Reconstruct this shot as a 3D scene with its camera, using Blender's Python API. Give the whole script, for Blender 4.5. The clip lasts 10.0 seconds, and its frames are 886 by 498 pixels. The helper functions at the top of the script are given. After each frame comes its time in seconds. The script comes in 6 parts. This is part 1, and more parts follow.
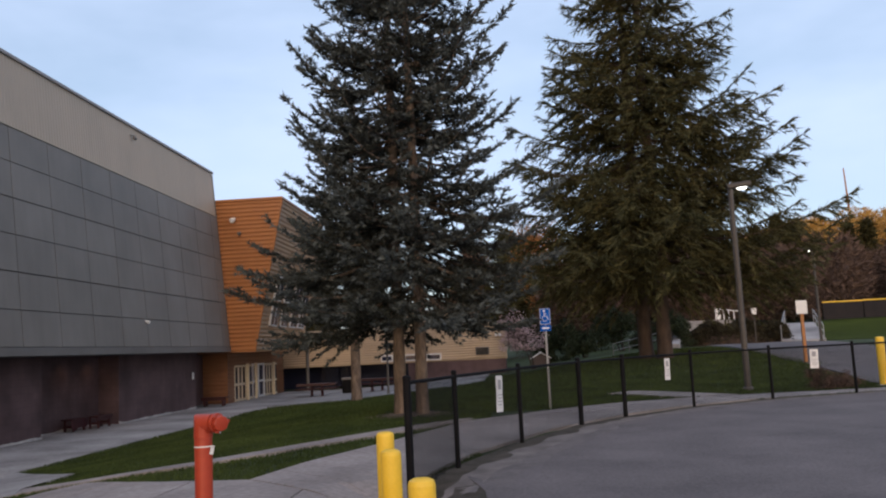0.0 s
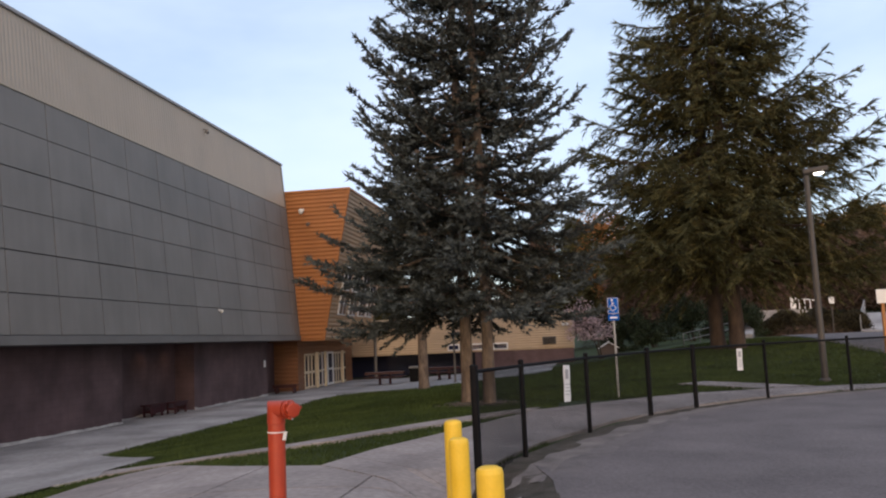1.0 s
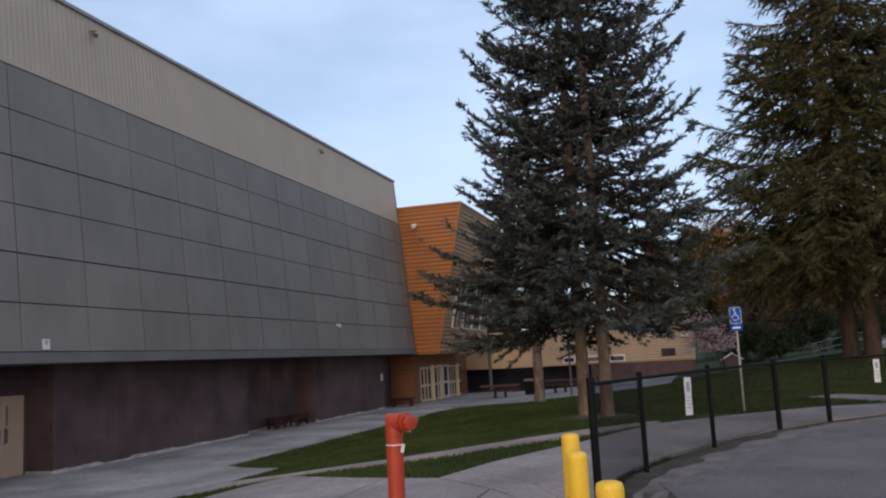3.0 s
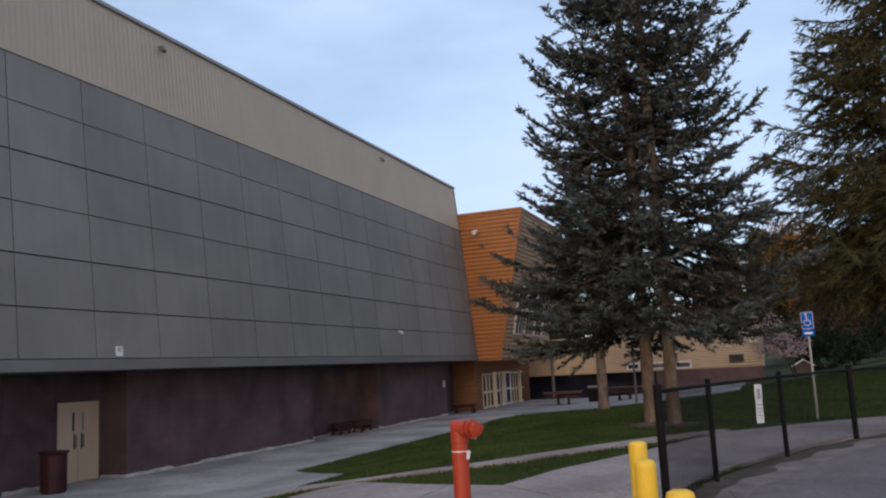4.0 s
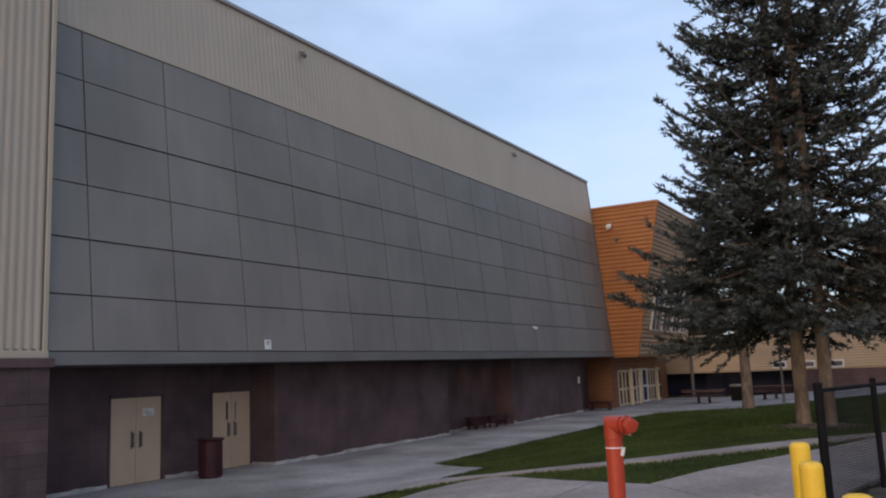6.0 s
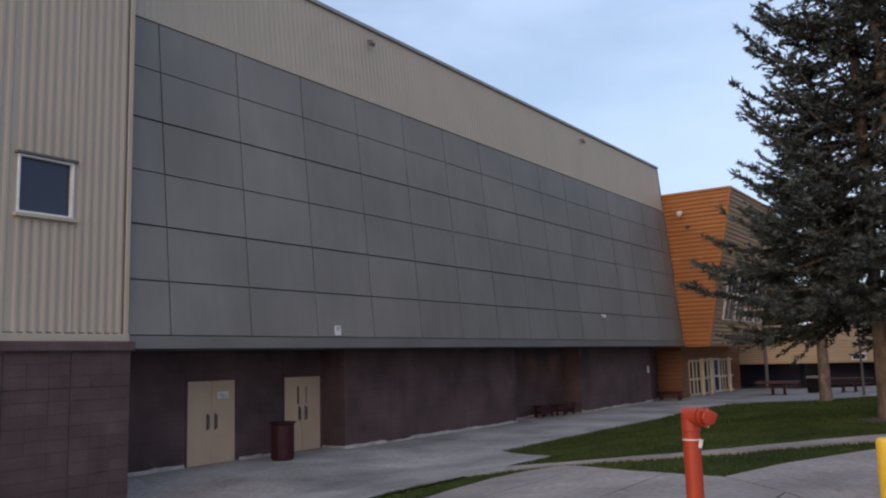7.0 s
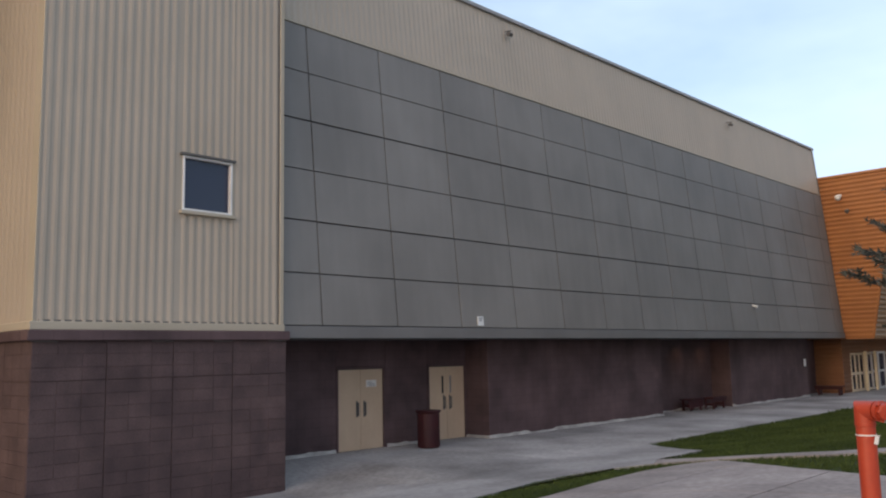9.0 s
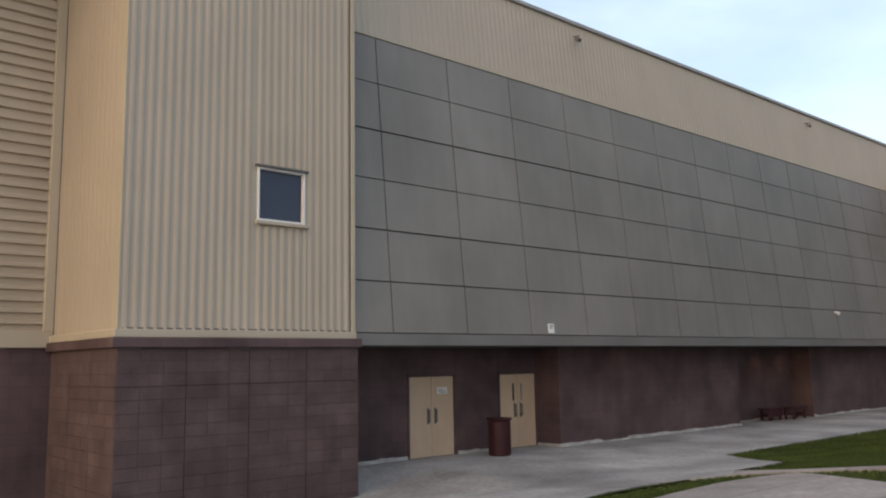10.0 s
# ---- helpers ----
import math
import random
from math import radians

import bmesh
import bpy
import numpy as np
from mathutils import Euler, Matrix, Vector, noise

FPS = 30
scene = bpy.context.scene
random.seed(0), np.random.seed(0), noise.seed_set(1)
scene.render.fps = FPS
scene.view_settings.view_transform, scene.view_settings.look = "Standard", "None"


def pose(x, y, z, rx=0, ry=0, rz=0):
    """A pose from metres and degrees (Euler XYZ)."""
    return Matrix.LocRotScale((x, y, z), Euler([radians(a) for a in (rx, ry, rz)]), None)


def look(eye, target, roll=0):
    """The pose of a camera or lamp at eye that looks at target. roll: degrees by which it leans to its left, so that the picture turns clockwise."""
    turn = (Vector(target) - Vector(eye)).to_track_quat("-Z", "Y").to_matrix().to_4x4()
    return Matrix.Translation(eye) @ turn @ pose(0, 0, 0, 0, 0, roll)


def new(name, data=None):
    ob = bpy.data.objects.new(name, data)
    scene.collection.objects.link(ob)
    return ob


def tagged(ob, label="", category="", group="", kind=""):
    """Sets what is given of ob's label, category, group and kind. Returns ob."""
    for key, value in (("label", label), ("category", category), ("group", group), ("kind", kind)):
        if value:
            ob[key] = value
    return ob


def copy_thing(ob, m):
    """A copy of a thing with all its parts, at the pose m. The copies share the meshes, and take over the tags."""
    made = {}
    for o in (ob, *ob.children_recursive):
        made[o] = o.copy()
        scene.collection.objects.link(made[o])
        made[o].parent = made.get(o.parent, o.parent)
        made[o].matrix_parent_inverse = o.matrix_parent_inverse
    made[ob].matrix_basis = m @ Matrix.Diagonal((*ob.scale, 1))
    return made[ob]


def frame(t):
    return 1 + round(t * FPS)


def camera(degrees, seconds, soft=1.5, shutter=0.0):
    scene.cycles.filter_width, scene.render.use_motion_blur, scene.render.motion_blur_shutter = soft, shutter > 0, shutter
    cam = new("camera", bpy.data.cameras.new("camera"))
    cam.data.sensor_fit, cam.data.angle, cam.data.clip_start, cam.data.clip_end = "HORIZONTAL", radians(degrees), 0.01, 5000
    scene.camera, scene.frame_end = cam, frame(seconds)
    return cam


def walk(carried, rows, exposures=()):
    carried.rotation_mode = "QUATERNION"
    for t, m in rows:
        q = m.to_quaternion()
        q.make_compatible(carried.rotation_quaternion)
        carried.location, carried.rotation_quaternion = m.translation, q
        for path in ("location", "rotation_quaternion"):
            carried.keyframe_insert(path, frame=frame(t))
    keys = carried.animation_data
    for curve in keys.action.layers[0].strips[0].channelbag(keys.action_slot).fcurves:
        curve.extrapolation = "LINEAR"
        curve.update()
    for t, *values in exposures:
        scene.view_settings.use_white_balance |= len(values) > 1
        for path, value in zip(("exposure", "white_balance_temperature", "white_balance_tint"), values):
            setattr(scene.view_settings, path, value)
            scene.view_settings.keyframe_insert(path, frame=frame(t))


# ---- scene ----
cam = camera(56.1, 10.0, soft=2.1)
PATH = [
    (0, (-1.976, -0.8, 2.475), (-2.123, 1.18, 2.714), -2.8),
    (0.5, (-1.98, -0.806, 2.473), (-2.192, 1.17, 2.7), -2.6),
    (1, (-1.977, -0.827, 2.475), (-2.283, 1.138, 2.696), -2.6),
    (1.5, (-1.977, -0.836, 2.476), (-2.358, 1.114, 2.701), -2.6),
    (2, (-1.98, -0.855, 2.474), (-2.426, 1.08, 2.711), -2.5),
    (2.5, (-1.977, -0.828, 2.474), (-2.487, 1.09, 2.725), -2.7),
    (4, (-2.0, -0.833, 2.475), (-2.701, 1.018, 2.762), -3.0),
    (4.5, (-2.046, -0.88, 2.481), (-2.845, 0.93, 2.771), -2.6),
    (5, (-2.088, -0.876, 2.475), (-2.962, 0.899, 2.766), -2.7),
    (6.5, (-2.15, -0.919, 2.472), (-3.193, 0.764, 2.754), -1.9),
    (7, (-2.184, -0.919, 2.48), (-3.304, 0.717, 2.746), -1.6),
    (7.5, (-2.219, -0.923, 2.474), (-3.418, 0.658, 2.728), -1.6),
    (8, (-2.234, -0.926, 2.477), (-3.483, 0.616, 2.726), -1.6),
    (8.5, (-2.239, -0.947, 2.467), (-3.544, 0.546, 2.722), -1.5),
    (9, (-2.243, -1.0, 2.466), (-3.62, 0.428, 2.719), -1.2),
    (9.5, (-2.294, -1.026, 2.477), (-3.721, 0.351, 2.738), -0.9),
    (10, (-2.233, -1.041, 2.483), (-3.722, 0.266, 2.755), -1.0),
]
walk(cam, [(t, look(e, g, r)) for t, e, g, r in PATH],
     [(0.0, 0.06, 6300, 12), (0.5, 0.21, 6410, 12), (1.0, 0.26, 6580, 12), (1.5, 0.06, 6230, 11), (2.0, 0.02, 6150, 11), (8.0, 0.0, 6120, 11), (8.6, 0.05, 6250, 10), (9.0, 0.34, 6450, 8), (9.5, 0.50, 6700, 7), (10.0, 0.48, 6920, 6)])

# ---- light ----
world = bpy.data.worlds.new("sky_world")
scene.world = world
world.use_nodes = True
wn, wl = world.node_tree.nodes, world.node_tree.links
wn.clear()
SUN_TURN, SUN_RISE = 177.0, 9.0     # compass turn from +y, clockwise; height in degrees
sky = wn.new("ShaderNodeTexSky")
sky.sky_type, sky.sun_disc = "NISHITA", False
sky.sun_elevation, sky.sun_rotation = radians(SUN_RISE), radians(SUN_TURN)
sky.air_density, sky.dust_density, sky.ozone_density = 1.0, 1.0, 1.5
coord = wn.new("ShaderNodeTexCoord")
squash = wn.new("ShaderNodeMapping")
squash.inputs["Scale"].default_value = (1.0, 1.0, 2.6)
cloud = wn.new("ShaderNodeTexNoise")
cloud.inputs["Scale"].default_value, cloud.inputs["Detail"].default_value = 1.7, 5.0
cloud.inputs["Roughness"].default_value = 0.55
ramp = wn.new("ShaderNodeMapRange")
ramp.inputs["From Min"].default_value, ramp.inputs["From Max"].default_value = 0.36, 0.70
ramp.inputs["To Min"].default_value, ramp.inputs["To Max"].default_value = 0.30, 0.85
scale_sky = wn.new("ShaderNodeVectorMath")
scale_sky.operation = "SCALE"
scale_sky.inputs["Scale"].default_value = 0.16
haze = wn.new("ShaderNodeMix")
haze.data_type = "RGBA"
haze.inputs["B"].default_value = (0.722, 0.863, 1.12, 1)
back = wn.new("ShaderNodeBackground")
back.inputs["Strength"].default_value = 1.0
wout = wn.new("ShaderNodeOutputWorld")
wl.new(coord.outputs["Generated"], squash.inputs["Vector"])
wl.new(squash.outputs["Vector"], cloud.inputs["Vector"])
wl.new(cloud.outputs["Fac"], ramp.inputs["Value"])
wl.new(sky.outputs["Color"], scale_sky.inputs[0])
wl.new(scale_sky.outputs["Vector"], haze.inputs["A"])
wl.new(ramp.outputs["Result"], haze.inputs["Factor"])
# the sunset's glow: widest low on the sun's side of the sky
toward = wn.new("ShaderNodeVectorMath")
toward.operation = "DOT_PRODUCT"
toward.inputs[1].default_value = (math.sin(radians(SUN_TURN)), math.cos(radians(SUN_TURN)), 0.10)
glow = wn.new("ShaderNodeMapRange")
glow.interpolation_type = "SMOOTHSTEP"
glow.inputs["From Min"].default_value, glow.inputs["From Max"].default_value = 0.05, 1.0
glow.inputs["To Min"].default_value, glow.inputs["To Max"].default_value = 0.0, 1.0
warm = wn.new("ShaderNodeVectorMath")
warm.operation = "SCALE"
warm.inputs[0].default_value = (0.72, 0.42, 0.24)
plus = wn.new("ShaderNodeVectorMath")
wl.new(coord.outputs["Generated"], toward.inputs[0])
wl.new(toward.outputs["Value"], glow.inputs["Value"])
wl.new(glow.outputs["Result"], warm.inputs["Scale"])
wl.new(haze.outputs["Result"], plus.inputs[0])
wl.new(warm.outputs["Vector"], plus.inputs[1])
wl.new(plus.outputs["Vector"], back.inputs["Color"])
wl.new(back.outputs["Background"], wout.inputs["Surface"])

sun = new("sun", bpy.data.lights.new("sun", "SUN"))
sun.data.energy, sun.data.angle, sun.data.color = 0.5, radians(14), (1.0, 0.72, 0.45)
a, b = radians(SUN_TURN), radians(SUN_RISE)
sun.matrix_world = look((0, 0, 0), (-math.sin(a) * math.cos(b), -math.cos(a) * math.cos(b), -math.sin(b)))


# ---- materials ----
def material(name, dark, light, rough=0.8, coarse=1.2, fine=40.0, bump=0.25, depth=0.01, grain=0.18, metal=0.0, piece=0.0,
             island=False, stretch=(1, 1, 1), spec=0.4, streak=0.0, courses=None, world=False):
    """A surface of two tones that wander at two scales, with fine relief. piece: how much single pieces differ; streak: vertical weather marks."""
    m = bpy.data.materials.new(name)
    m.use_nodes = True
    n, l = m.node_tree.nodes, m.node_tree.links
    p = n["Principled BSDF"]
    p.inputs["Metallic"].default_value, p.inputs["Specular IOR Level"].default_value = metal, spec
    c = n.new("ShaderNodeTexCoord")
    mp = n.new("ShaderNodeMapping")
    mp.inputs["Scale"].default_value = stretch
    where = n.new("ShaderNodeNewGeometry").outputs["Position"] if world else c.outputs["Object"]
    l.new(where, mp.inputs["Vector"])
    n1, n2 = n.new("ShaderNodeTexNoise"), n.new("ShaderNodeTexNoise")
    n1.inputs["Scale"].default_value, n1.inputs["Detail"].default_value = coarse, 6
    n2.inputs["Scale"].default_value, n2.inputs["Detail"].default_value = fine, 4
    l.new(mp.outputs["Vector"], n1.inputs["Vector"])
    l.new(mp.outputs["Vector"], n2.inputs["Vector"])
    r1 = n.new("ShaderNodeMapRange")
    r1.inputs["From Min"].default_value, r1.inputs["From Max"].default_value = 0.3, 0.7
    l.new(n1.outputs["Fac"], r1.inputs["Value"])
    mix = n.new("ShaderNodeMix")
    mix.data_type = "RGBA"
    mix.inputs["A"].default_value, mix.inputs["B"].default_value = (*dark, 1), (*light, 1)
    l.new(r1.outputs["Result"], mix.inputs["Factor"])
    value = n.new("ShaderNodeMath")
    value.operation = "MULTIPLY_ADD"
    value.inputs[1].default_value, value.inputs[2].default_value = 2 * grain, 1 - grain
    l.new(n2.outputs["Fac"], value.inputs[0])
    last = value.outputs[0]
    if piece:
        if island:
            info = n.new("ShaderNodeNewGeometry").outputs["Random Per Island"]
        else:
            info = n.new("ShaderNodeObjectInfo").outputs["Random"]
        vary = n.new("ShaderNodeMath")
        vary.operation = "MULTIPLY_ADD"
        vary.inputs[1].default_value, vary.inputs[2].default_value = 2 * piece, 1 - piece
        l.new(info, vary.inputs[0])
        both = n.new("ShaderNodeMath")
        both.operation = "MULTIPLY"
        l.new(vary.outputs[0], both.inputs[0])
        l.new(last, both.inputs[1])
        last = both.outputs[0]
    if streak:
        ms, ns = n.new("ShaderNodeMapping"), n.new("ShaderNodeTexNoise")
        ms.inputs["Scale"].default_value = (2.2, 2.2, 0.12)
        ns.inputs["Scale"].default_value, ns.inputs["Detail"].default_value = 1.6, 5
        l.new(where, ms.inputs["Vector"])
        l.new(ms.outputs["Vector"], ns.inputs["Vector"])
        vs = n.new("ShaderNodeMath")
        vs.operation = "MULTIPLY_ADD"
        vs.inputs[1].default_value, vs.inputs[2].default_value = 2 * streak, 1 - streak
        l.new(ns.outputs["Fac"], vs.inputs[0])
        bs = n.new("ShaderNodeMath")
        bs.operation = "MULTIPLY"
        l.new(vs.outputs[0], bs.inputs[0])
        l.new(last, bs.inputs[1])
        last = bs.outputs[0]
    if courses:
        # shallow joints of painted block, laid in running bond along x + y
        sep, comb, add = n.new("ShaderNodeSeparateXYZ"), n.new("ShaderNodeCombineXYZ"), n.new("ShaderNodeMath")
        l.new(c.outputs["Object"], sep.inputs[0])
        l.new(sep.outputs["X"], add.inputs[0])
        l.new(sep.outputs["Y"], add.inputs[1])
        l.new(add.outputs[0], comb.inputs["X"])
        l.new(sep.outputs["Z"], comb.inputs["Y"])
        br = n.new("ShaderNodeTexBrick")
        br.inputs["Scale"].default_value, br.inputs["Mortar Size"].default_value, br.inputs["Mortar Smooth"].default_value = 1.0, 0.007, 0.3
        br.inputs["Brick Width"].default_value, br.inputs["Row Height"].default_value = courses
        br.inputs["Color1"].default_value, br.inputs["Color2"].default_value, br.inputs["Mortar"].default_value = (1, 1, 1, 1), (0.9, 0.9, 0.9, 1), (0.72, 0.72, 0.72, 1)
        l.new(comb.outputs[0], br.inputs["Vector"])
        jb = n.new("ShaderNodeMath")
        jb.operation = "MULTIPLY"
        l.new(br.outputs["Color"], jb.inputs[0])
        l.new(last, jb.inputs[1])
        last = jb.outputs[0]
    tone = n.new("ShaderNodeVectorMath")
    tone.operation = "SCALE"
    l.new(mix.outputs["Result"], tone.inputs[0])
    l.new(last, tone.inputs["Scale"])
    l.new(tone.outputs["Vector"], p.inputs["Base Color"])
    rr = n.new("ShaderNodeMapRange")
    rr.inputs["To Min"].default_value, rr.inputs["To Max"].default_value = max(0.02, rough - 0.1), min(1, rough + 0.1)
    l.new(n1.outputs["Fac"], rr.inputs["Value"])
    l.new(rr.outputs["Result"], p.inputs["Roughness"])
    if bump:
        bp = n.new("ShaderNodeBump")
        bp.inputs["Strength"].default_value, bp.inputs["Distance"].default_value = bump, depth
        l.new(n2.outputs["Fac"], bp.inputs["Height"])
        l.new(bp.outputs["Normal"], p.inputs["Normal"])
    return m


def glass_dark(name, tint=(0.03, 0.04, 0.05), rough=0.05):
    m = bpy.data.materials.new(name)
    m.use_nodes = True
    p = m.node_tree.nodes["Principled BSDF"]
    p.inputs["Base Color"].default_value = (*tint, 1)
    p.inputs["Roughness"].default_value = rough
    p.inputs["IOR"].default_value = 1.5
    return m


def lit(name, colour, strength):
    m = bpy.data.materials.new(name)
    m.use_nodes = True
    p = m.node_tree.nodes["Principled BSDF"]
    p.inputs["Base Color"].default_value = (*colour, 1)
    p.inputs["Emission Color"].default_value = (*colour, 1)
    p.inputs["Emission Strength"].default_value = strength
    return m


GRASS = material("lawn_grass", (0.021, 0.037, 0.009), (0.046, 0.068, 0.017), 0.9, 0.8, 30, 0.8, 0.03, 0.45)
ASPHALT = material("worn_asphalt", (0.112, 0.099, 0.098), (0.172, 0.153, 0.151), 0.92, 0.9, 26, 0.8, 0.012, 0.5)
CONCRETE = material("grey_concrete", (0.185, 0.176, 0.170), (0.420, 0.405, 0.392), 0.88, 0.45, 9, 0.35, 0.006, 0.42, piece=0.10, world=True)
APRON_CONCRETE = material("warm_grey_concrete", (0.228, 0.200, 0.186), (0.372, 0.331, 0.309), 0.9, 0.8, 11, 0.4, 0.006, 0.45, piece=0.06, world=True)
DIRT = material("gritty_dirt", (0.030, 0.027, 0.016), (0.092, 0.077, 0.062), 0.95, 3.5, 50, 0.7, 0.02, 0.45)
PANEL = material("grey_panel", (0.196, 0.186, 0.170), (0.252, 0.240, 0.221), 0.62, 0.42, 70, 0.06, 0.003, 0.08, piece=0.035, streak=0.10, world=True)
PANEL_TRIM = material("grey_trim_metal", (0.165, 0.160, 0.153), (0.200, 0.195, 0.186), 0.55, 0.8, 50, 0.05, 0.003, 0.10)
GAP = material("dark_joint", (0.10, 0.10, 0.105), (0.13, 0.13, 0.135), 0.9, 2, 40, 0.1, 0.003, 0.1)
BEIGE = material("beige_metal_cladding", (0.43, 0.367, 0.287), (0.485, 0.415, 0.328), 0.5, 0.5, 40, 0.05, 0.003, 0.06, streak=0.07)
BEIGE_TRIM = material("beige_trim", (0.44, 0.385, 0.29), (0.49, 0.43, 0.33), 0.5, 0.8, 40, 0.05, 0.003, 0.06)
ORANGE = material("orange_metal_cladding", (0.33, 0.132, 0.042), (0.385, 0.158, 0.050), 0.45, 0.6, 40, 0.05, 0.003, 0.06, streak=0.06)
WING_TAN = material("yellowish_tan_siding", (0.47, 0.365, 0.245), (0.53, 0.415, 0.285), 0.5, 0.6, 40, 0.05, 0.003, 0.08, streak=0.08)
# blend of the shaded side of the orange cladding and its tan lower strip
TAN = material("shaded_orange_tan_cladding", (0.37, 0.225, 0.115), (0.43, 0.265, 0.14), 0.45, 0.6, 40, 0.05, 0.003, 0.06, streak=0.06)
# orange siding browned and darkened in colour for the shade under the overhang
SHADED_SIDING = material("overhang_shaded_orange_siding", (0.200, 0.092, 0.044), (0.248, 0.116, 0.056), 0.5, 0.6, 40, 0.05, 0.003, 0.08, streak=0.08)
BLOCK = material("brown_block", (0.066, 0.043, 0.044), (0.120, 0.080, 0.077), 0.85, 1.8, 30, 0.5, 0.008, 0.40, piece=0.08, streak=0.24, world=True)
PLINTH = material("pale_worn_concrete", (0.30, 0.29, 0.275), (0.56, 0.545, 0.52), 0.9, 2.2, 30, 0.4, 0.008, 0.3)
BLOCK_WALL = material("brown_block_wall", (0.066, 0.041, 0.043), (0.142, 0.092, 0.094), 0.75, 0.8, 60, 0.3, 0.006, 0.2, streak=0.2, courses=(0.44, 0.238))
MORTAR = material("brown_mortar", (0.078, 0.050, 0.047), (0.100, 0.066, 0.060), 0.95, 2, 60, 0.3, 0.004, 0.2)
DOOR_TAN = material("tan_painted_door", (0.52, 0.39, 0.275), (0.58, 0.45, 0.32), 0.5, 1.4, 30, 0.08, 0.003, 0.07, streak=0.08)
METAL = material("brushed_steel", (0.25, 0.25, 0.26), (0.35, 0.35, 0.36), 0.4, 4, 60, 0.1, 0.002, 0.1, metal=0.9)
HANDLE = material("tarnished_steel", (0.10, 0.10, 0.105), (0.16, 0.16, 0.165), 0.45, 4, 60, 0.1, 0.002, 0.1, metal=0.6)
ROOFING = material("grey_roofing", (0.12, 0.12, 0.12), (0.18, 0.18, 0.18), 0.9, 1, 40, 0.2, 0.005, 0.15)
DARKMETAL = material("dark_coping_metal", (0.10, 0.095, 0.09), (0.14, 0.13, 0.12), 0.5, 1, 40, 0.1, 0.002, 0.1)
COPING = material("pale_coping_metal", (0.30, 0.295, 0.295), (0.37, 0.365, 0.36), 0.5, 1, 40, 0.1, 0.002, 0.1)
SOFFIT = material("brown_soffit", (0.09, 0.07, 0.06), (0.12, 0.09, 0.08), 0.8, 1, 40, 0.1, 0.003, 0.1)
CREAM = material("cream_paint", (0.62, 0.53, 0.38), (0.68, 0.59, 0.43), 0.5, 2, 40, 0.08, 0.002, 0.06)
WHITE = material("white_paint", (0.70, 0.70, 0.68), (0.80, 0.80, 0.78), 0.5, 2, 40, 0.05, 0.002, 0.06)
YELLOW = material("yellow_bollard_paint", (0.82, 0.52, 0.03), (0.90, 0.60, 0.06), 0.42, 3, 35, 0.12, 0.004, 0.08)
RED = material("red_pipe_paint", (0.34, 0.042, 0.018), (0.43, 0.058, 0.024), 0.42, 4, 45, 0.2, 0.004, 0.10)
BLACK = material("black_vinyl_coat", (0.005, 0.005, 0.006), (0.010, 0.010, 0.011), 0.7, 5, 60, 0.1, 0.002, 0.1, spec=0.12)
MAROON = material("maroon_plastic_coat", (0.030, 0.005, 0.008), (0.050, 0.009, 0.012), 0.5, 4, 50, 0.15, 0.003, 0.15)
SIGNBLUE = material("blue_sign_face", (0.0, 0.085, 0.40), (0.001, 0.105, 0.48), 0.5, 4, 40, 0.03, 0.001, 0.04, spec=0.1)
GALV = material("galvanised_steel", (0.34, 0.34, 0.33), (0.45, 0.45, 0.44), 0.45, 5, 60, 0.1, 0.002, 0.12, metal=0.6)
POLE = material("bronze_lamp_pole", (0.058, 0.052, 0.047), (0.080, 0.072, 0.062), 0.5, 3, 40, 0.1, 0.002, 0.1)
WOODPOST = material("orange_wood_post", (0.32, 0.145, 0.055), (0.42, 0.195, 0.075), 0.8, 3, 30, 0.3, 0.004, 0.2)
BARK = material("spruce_bark", (0.085, 0.064, 0.052), (0.25, 0.195, 0.15), 0.95, 5, 16, 1.0, 0.05, 0.5, stretch=(1, 1, 0.35))
BARK_DARK = material("cedar_bark", (0.042, 0.030, 0.024), (0.090, 0.064, 0.050), 0.95, 4, 22, 0.9, 0.03, 0.35, stretch=(1, 1, 0.35))
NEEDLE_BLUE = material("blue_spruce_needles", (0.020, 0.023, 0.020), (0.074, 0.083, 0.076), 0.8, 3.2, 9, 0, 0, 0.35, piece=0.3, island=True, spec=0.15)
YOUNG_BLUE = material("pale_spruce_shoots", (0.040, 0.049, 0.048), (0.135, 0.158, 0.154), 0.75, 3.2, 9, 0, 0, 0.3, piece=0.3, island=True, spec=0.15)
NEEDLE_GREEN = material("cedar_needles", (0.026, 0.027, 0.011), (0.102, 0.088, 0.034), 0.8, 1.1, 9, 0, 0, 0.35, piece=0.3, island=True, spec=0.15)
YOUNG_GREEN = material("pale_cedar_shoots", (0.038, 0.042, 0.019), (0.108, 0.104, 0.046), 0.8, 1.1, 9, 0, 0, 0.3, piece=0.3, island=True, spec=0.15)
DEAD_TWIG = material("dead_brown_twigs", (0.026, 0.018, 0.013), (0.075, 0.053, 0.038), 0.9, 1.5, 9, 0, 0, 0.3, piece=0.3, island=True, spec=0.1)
SLOT = glass_dark("slot_glass", (0.008, 0.008, 0.010), 0.4)
FIELD = material("field_grass", (0.032, 0.046, 0.008), (0.058, 0.078, 0.014), 0.95, 0.35, 30, 0.8, 0.03, 0.4, spec=0.08)
GRIT = material("pale_grit", (0.118, 0.104, 0.098), (0.235, 0.210, 0.194), 0.95, 2.2, 55, 0.7, 0.015, 0.5)
GRIT_THIN = material("thin_grit_on_asphalt", (0.112, 0.099, 0.097), (0.190, 0.170, 0.163), 0.95, 2.8, 45, 0.7, 0.012, 0.5)
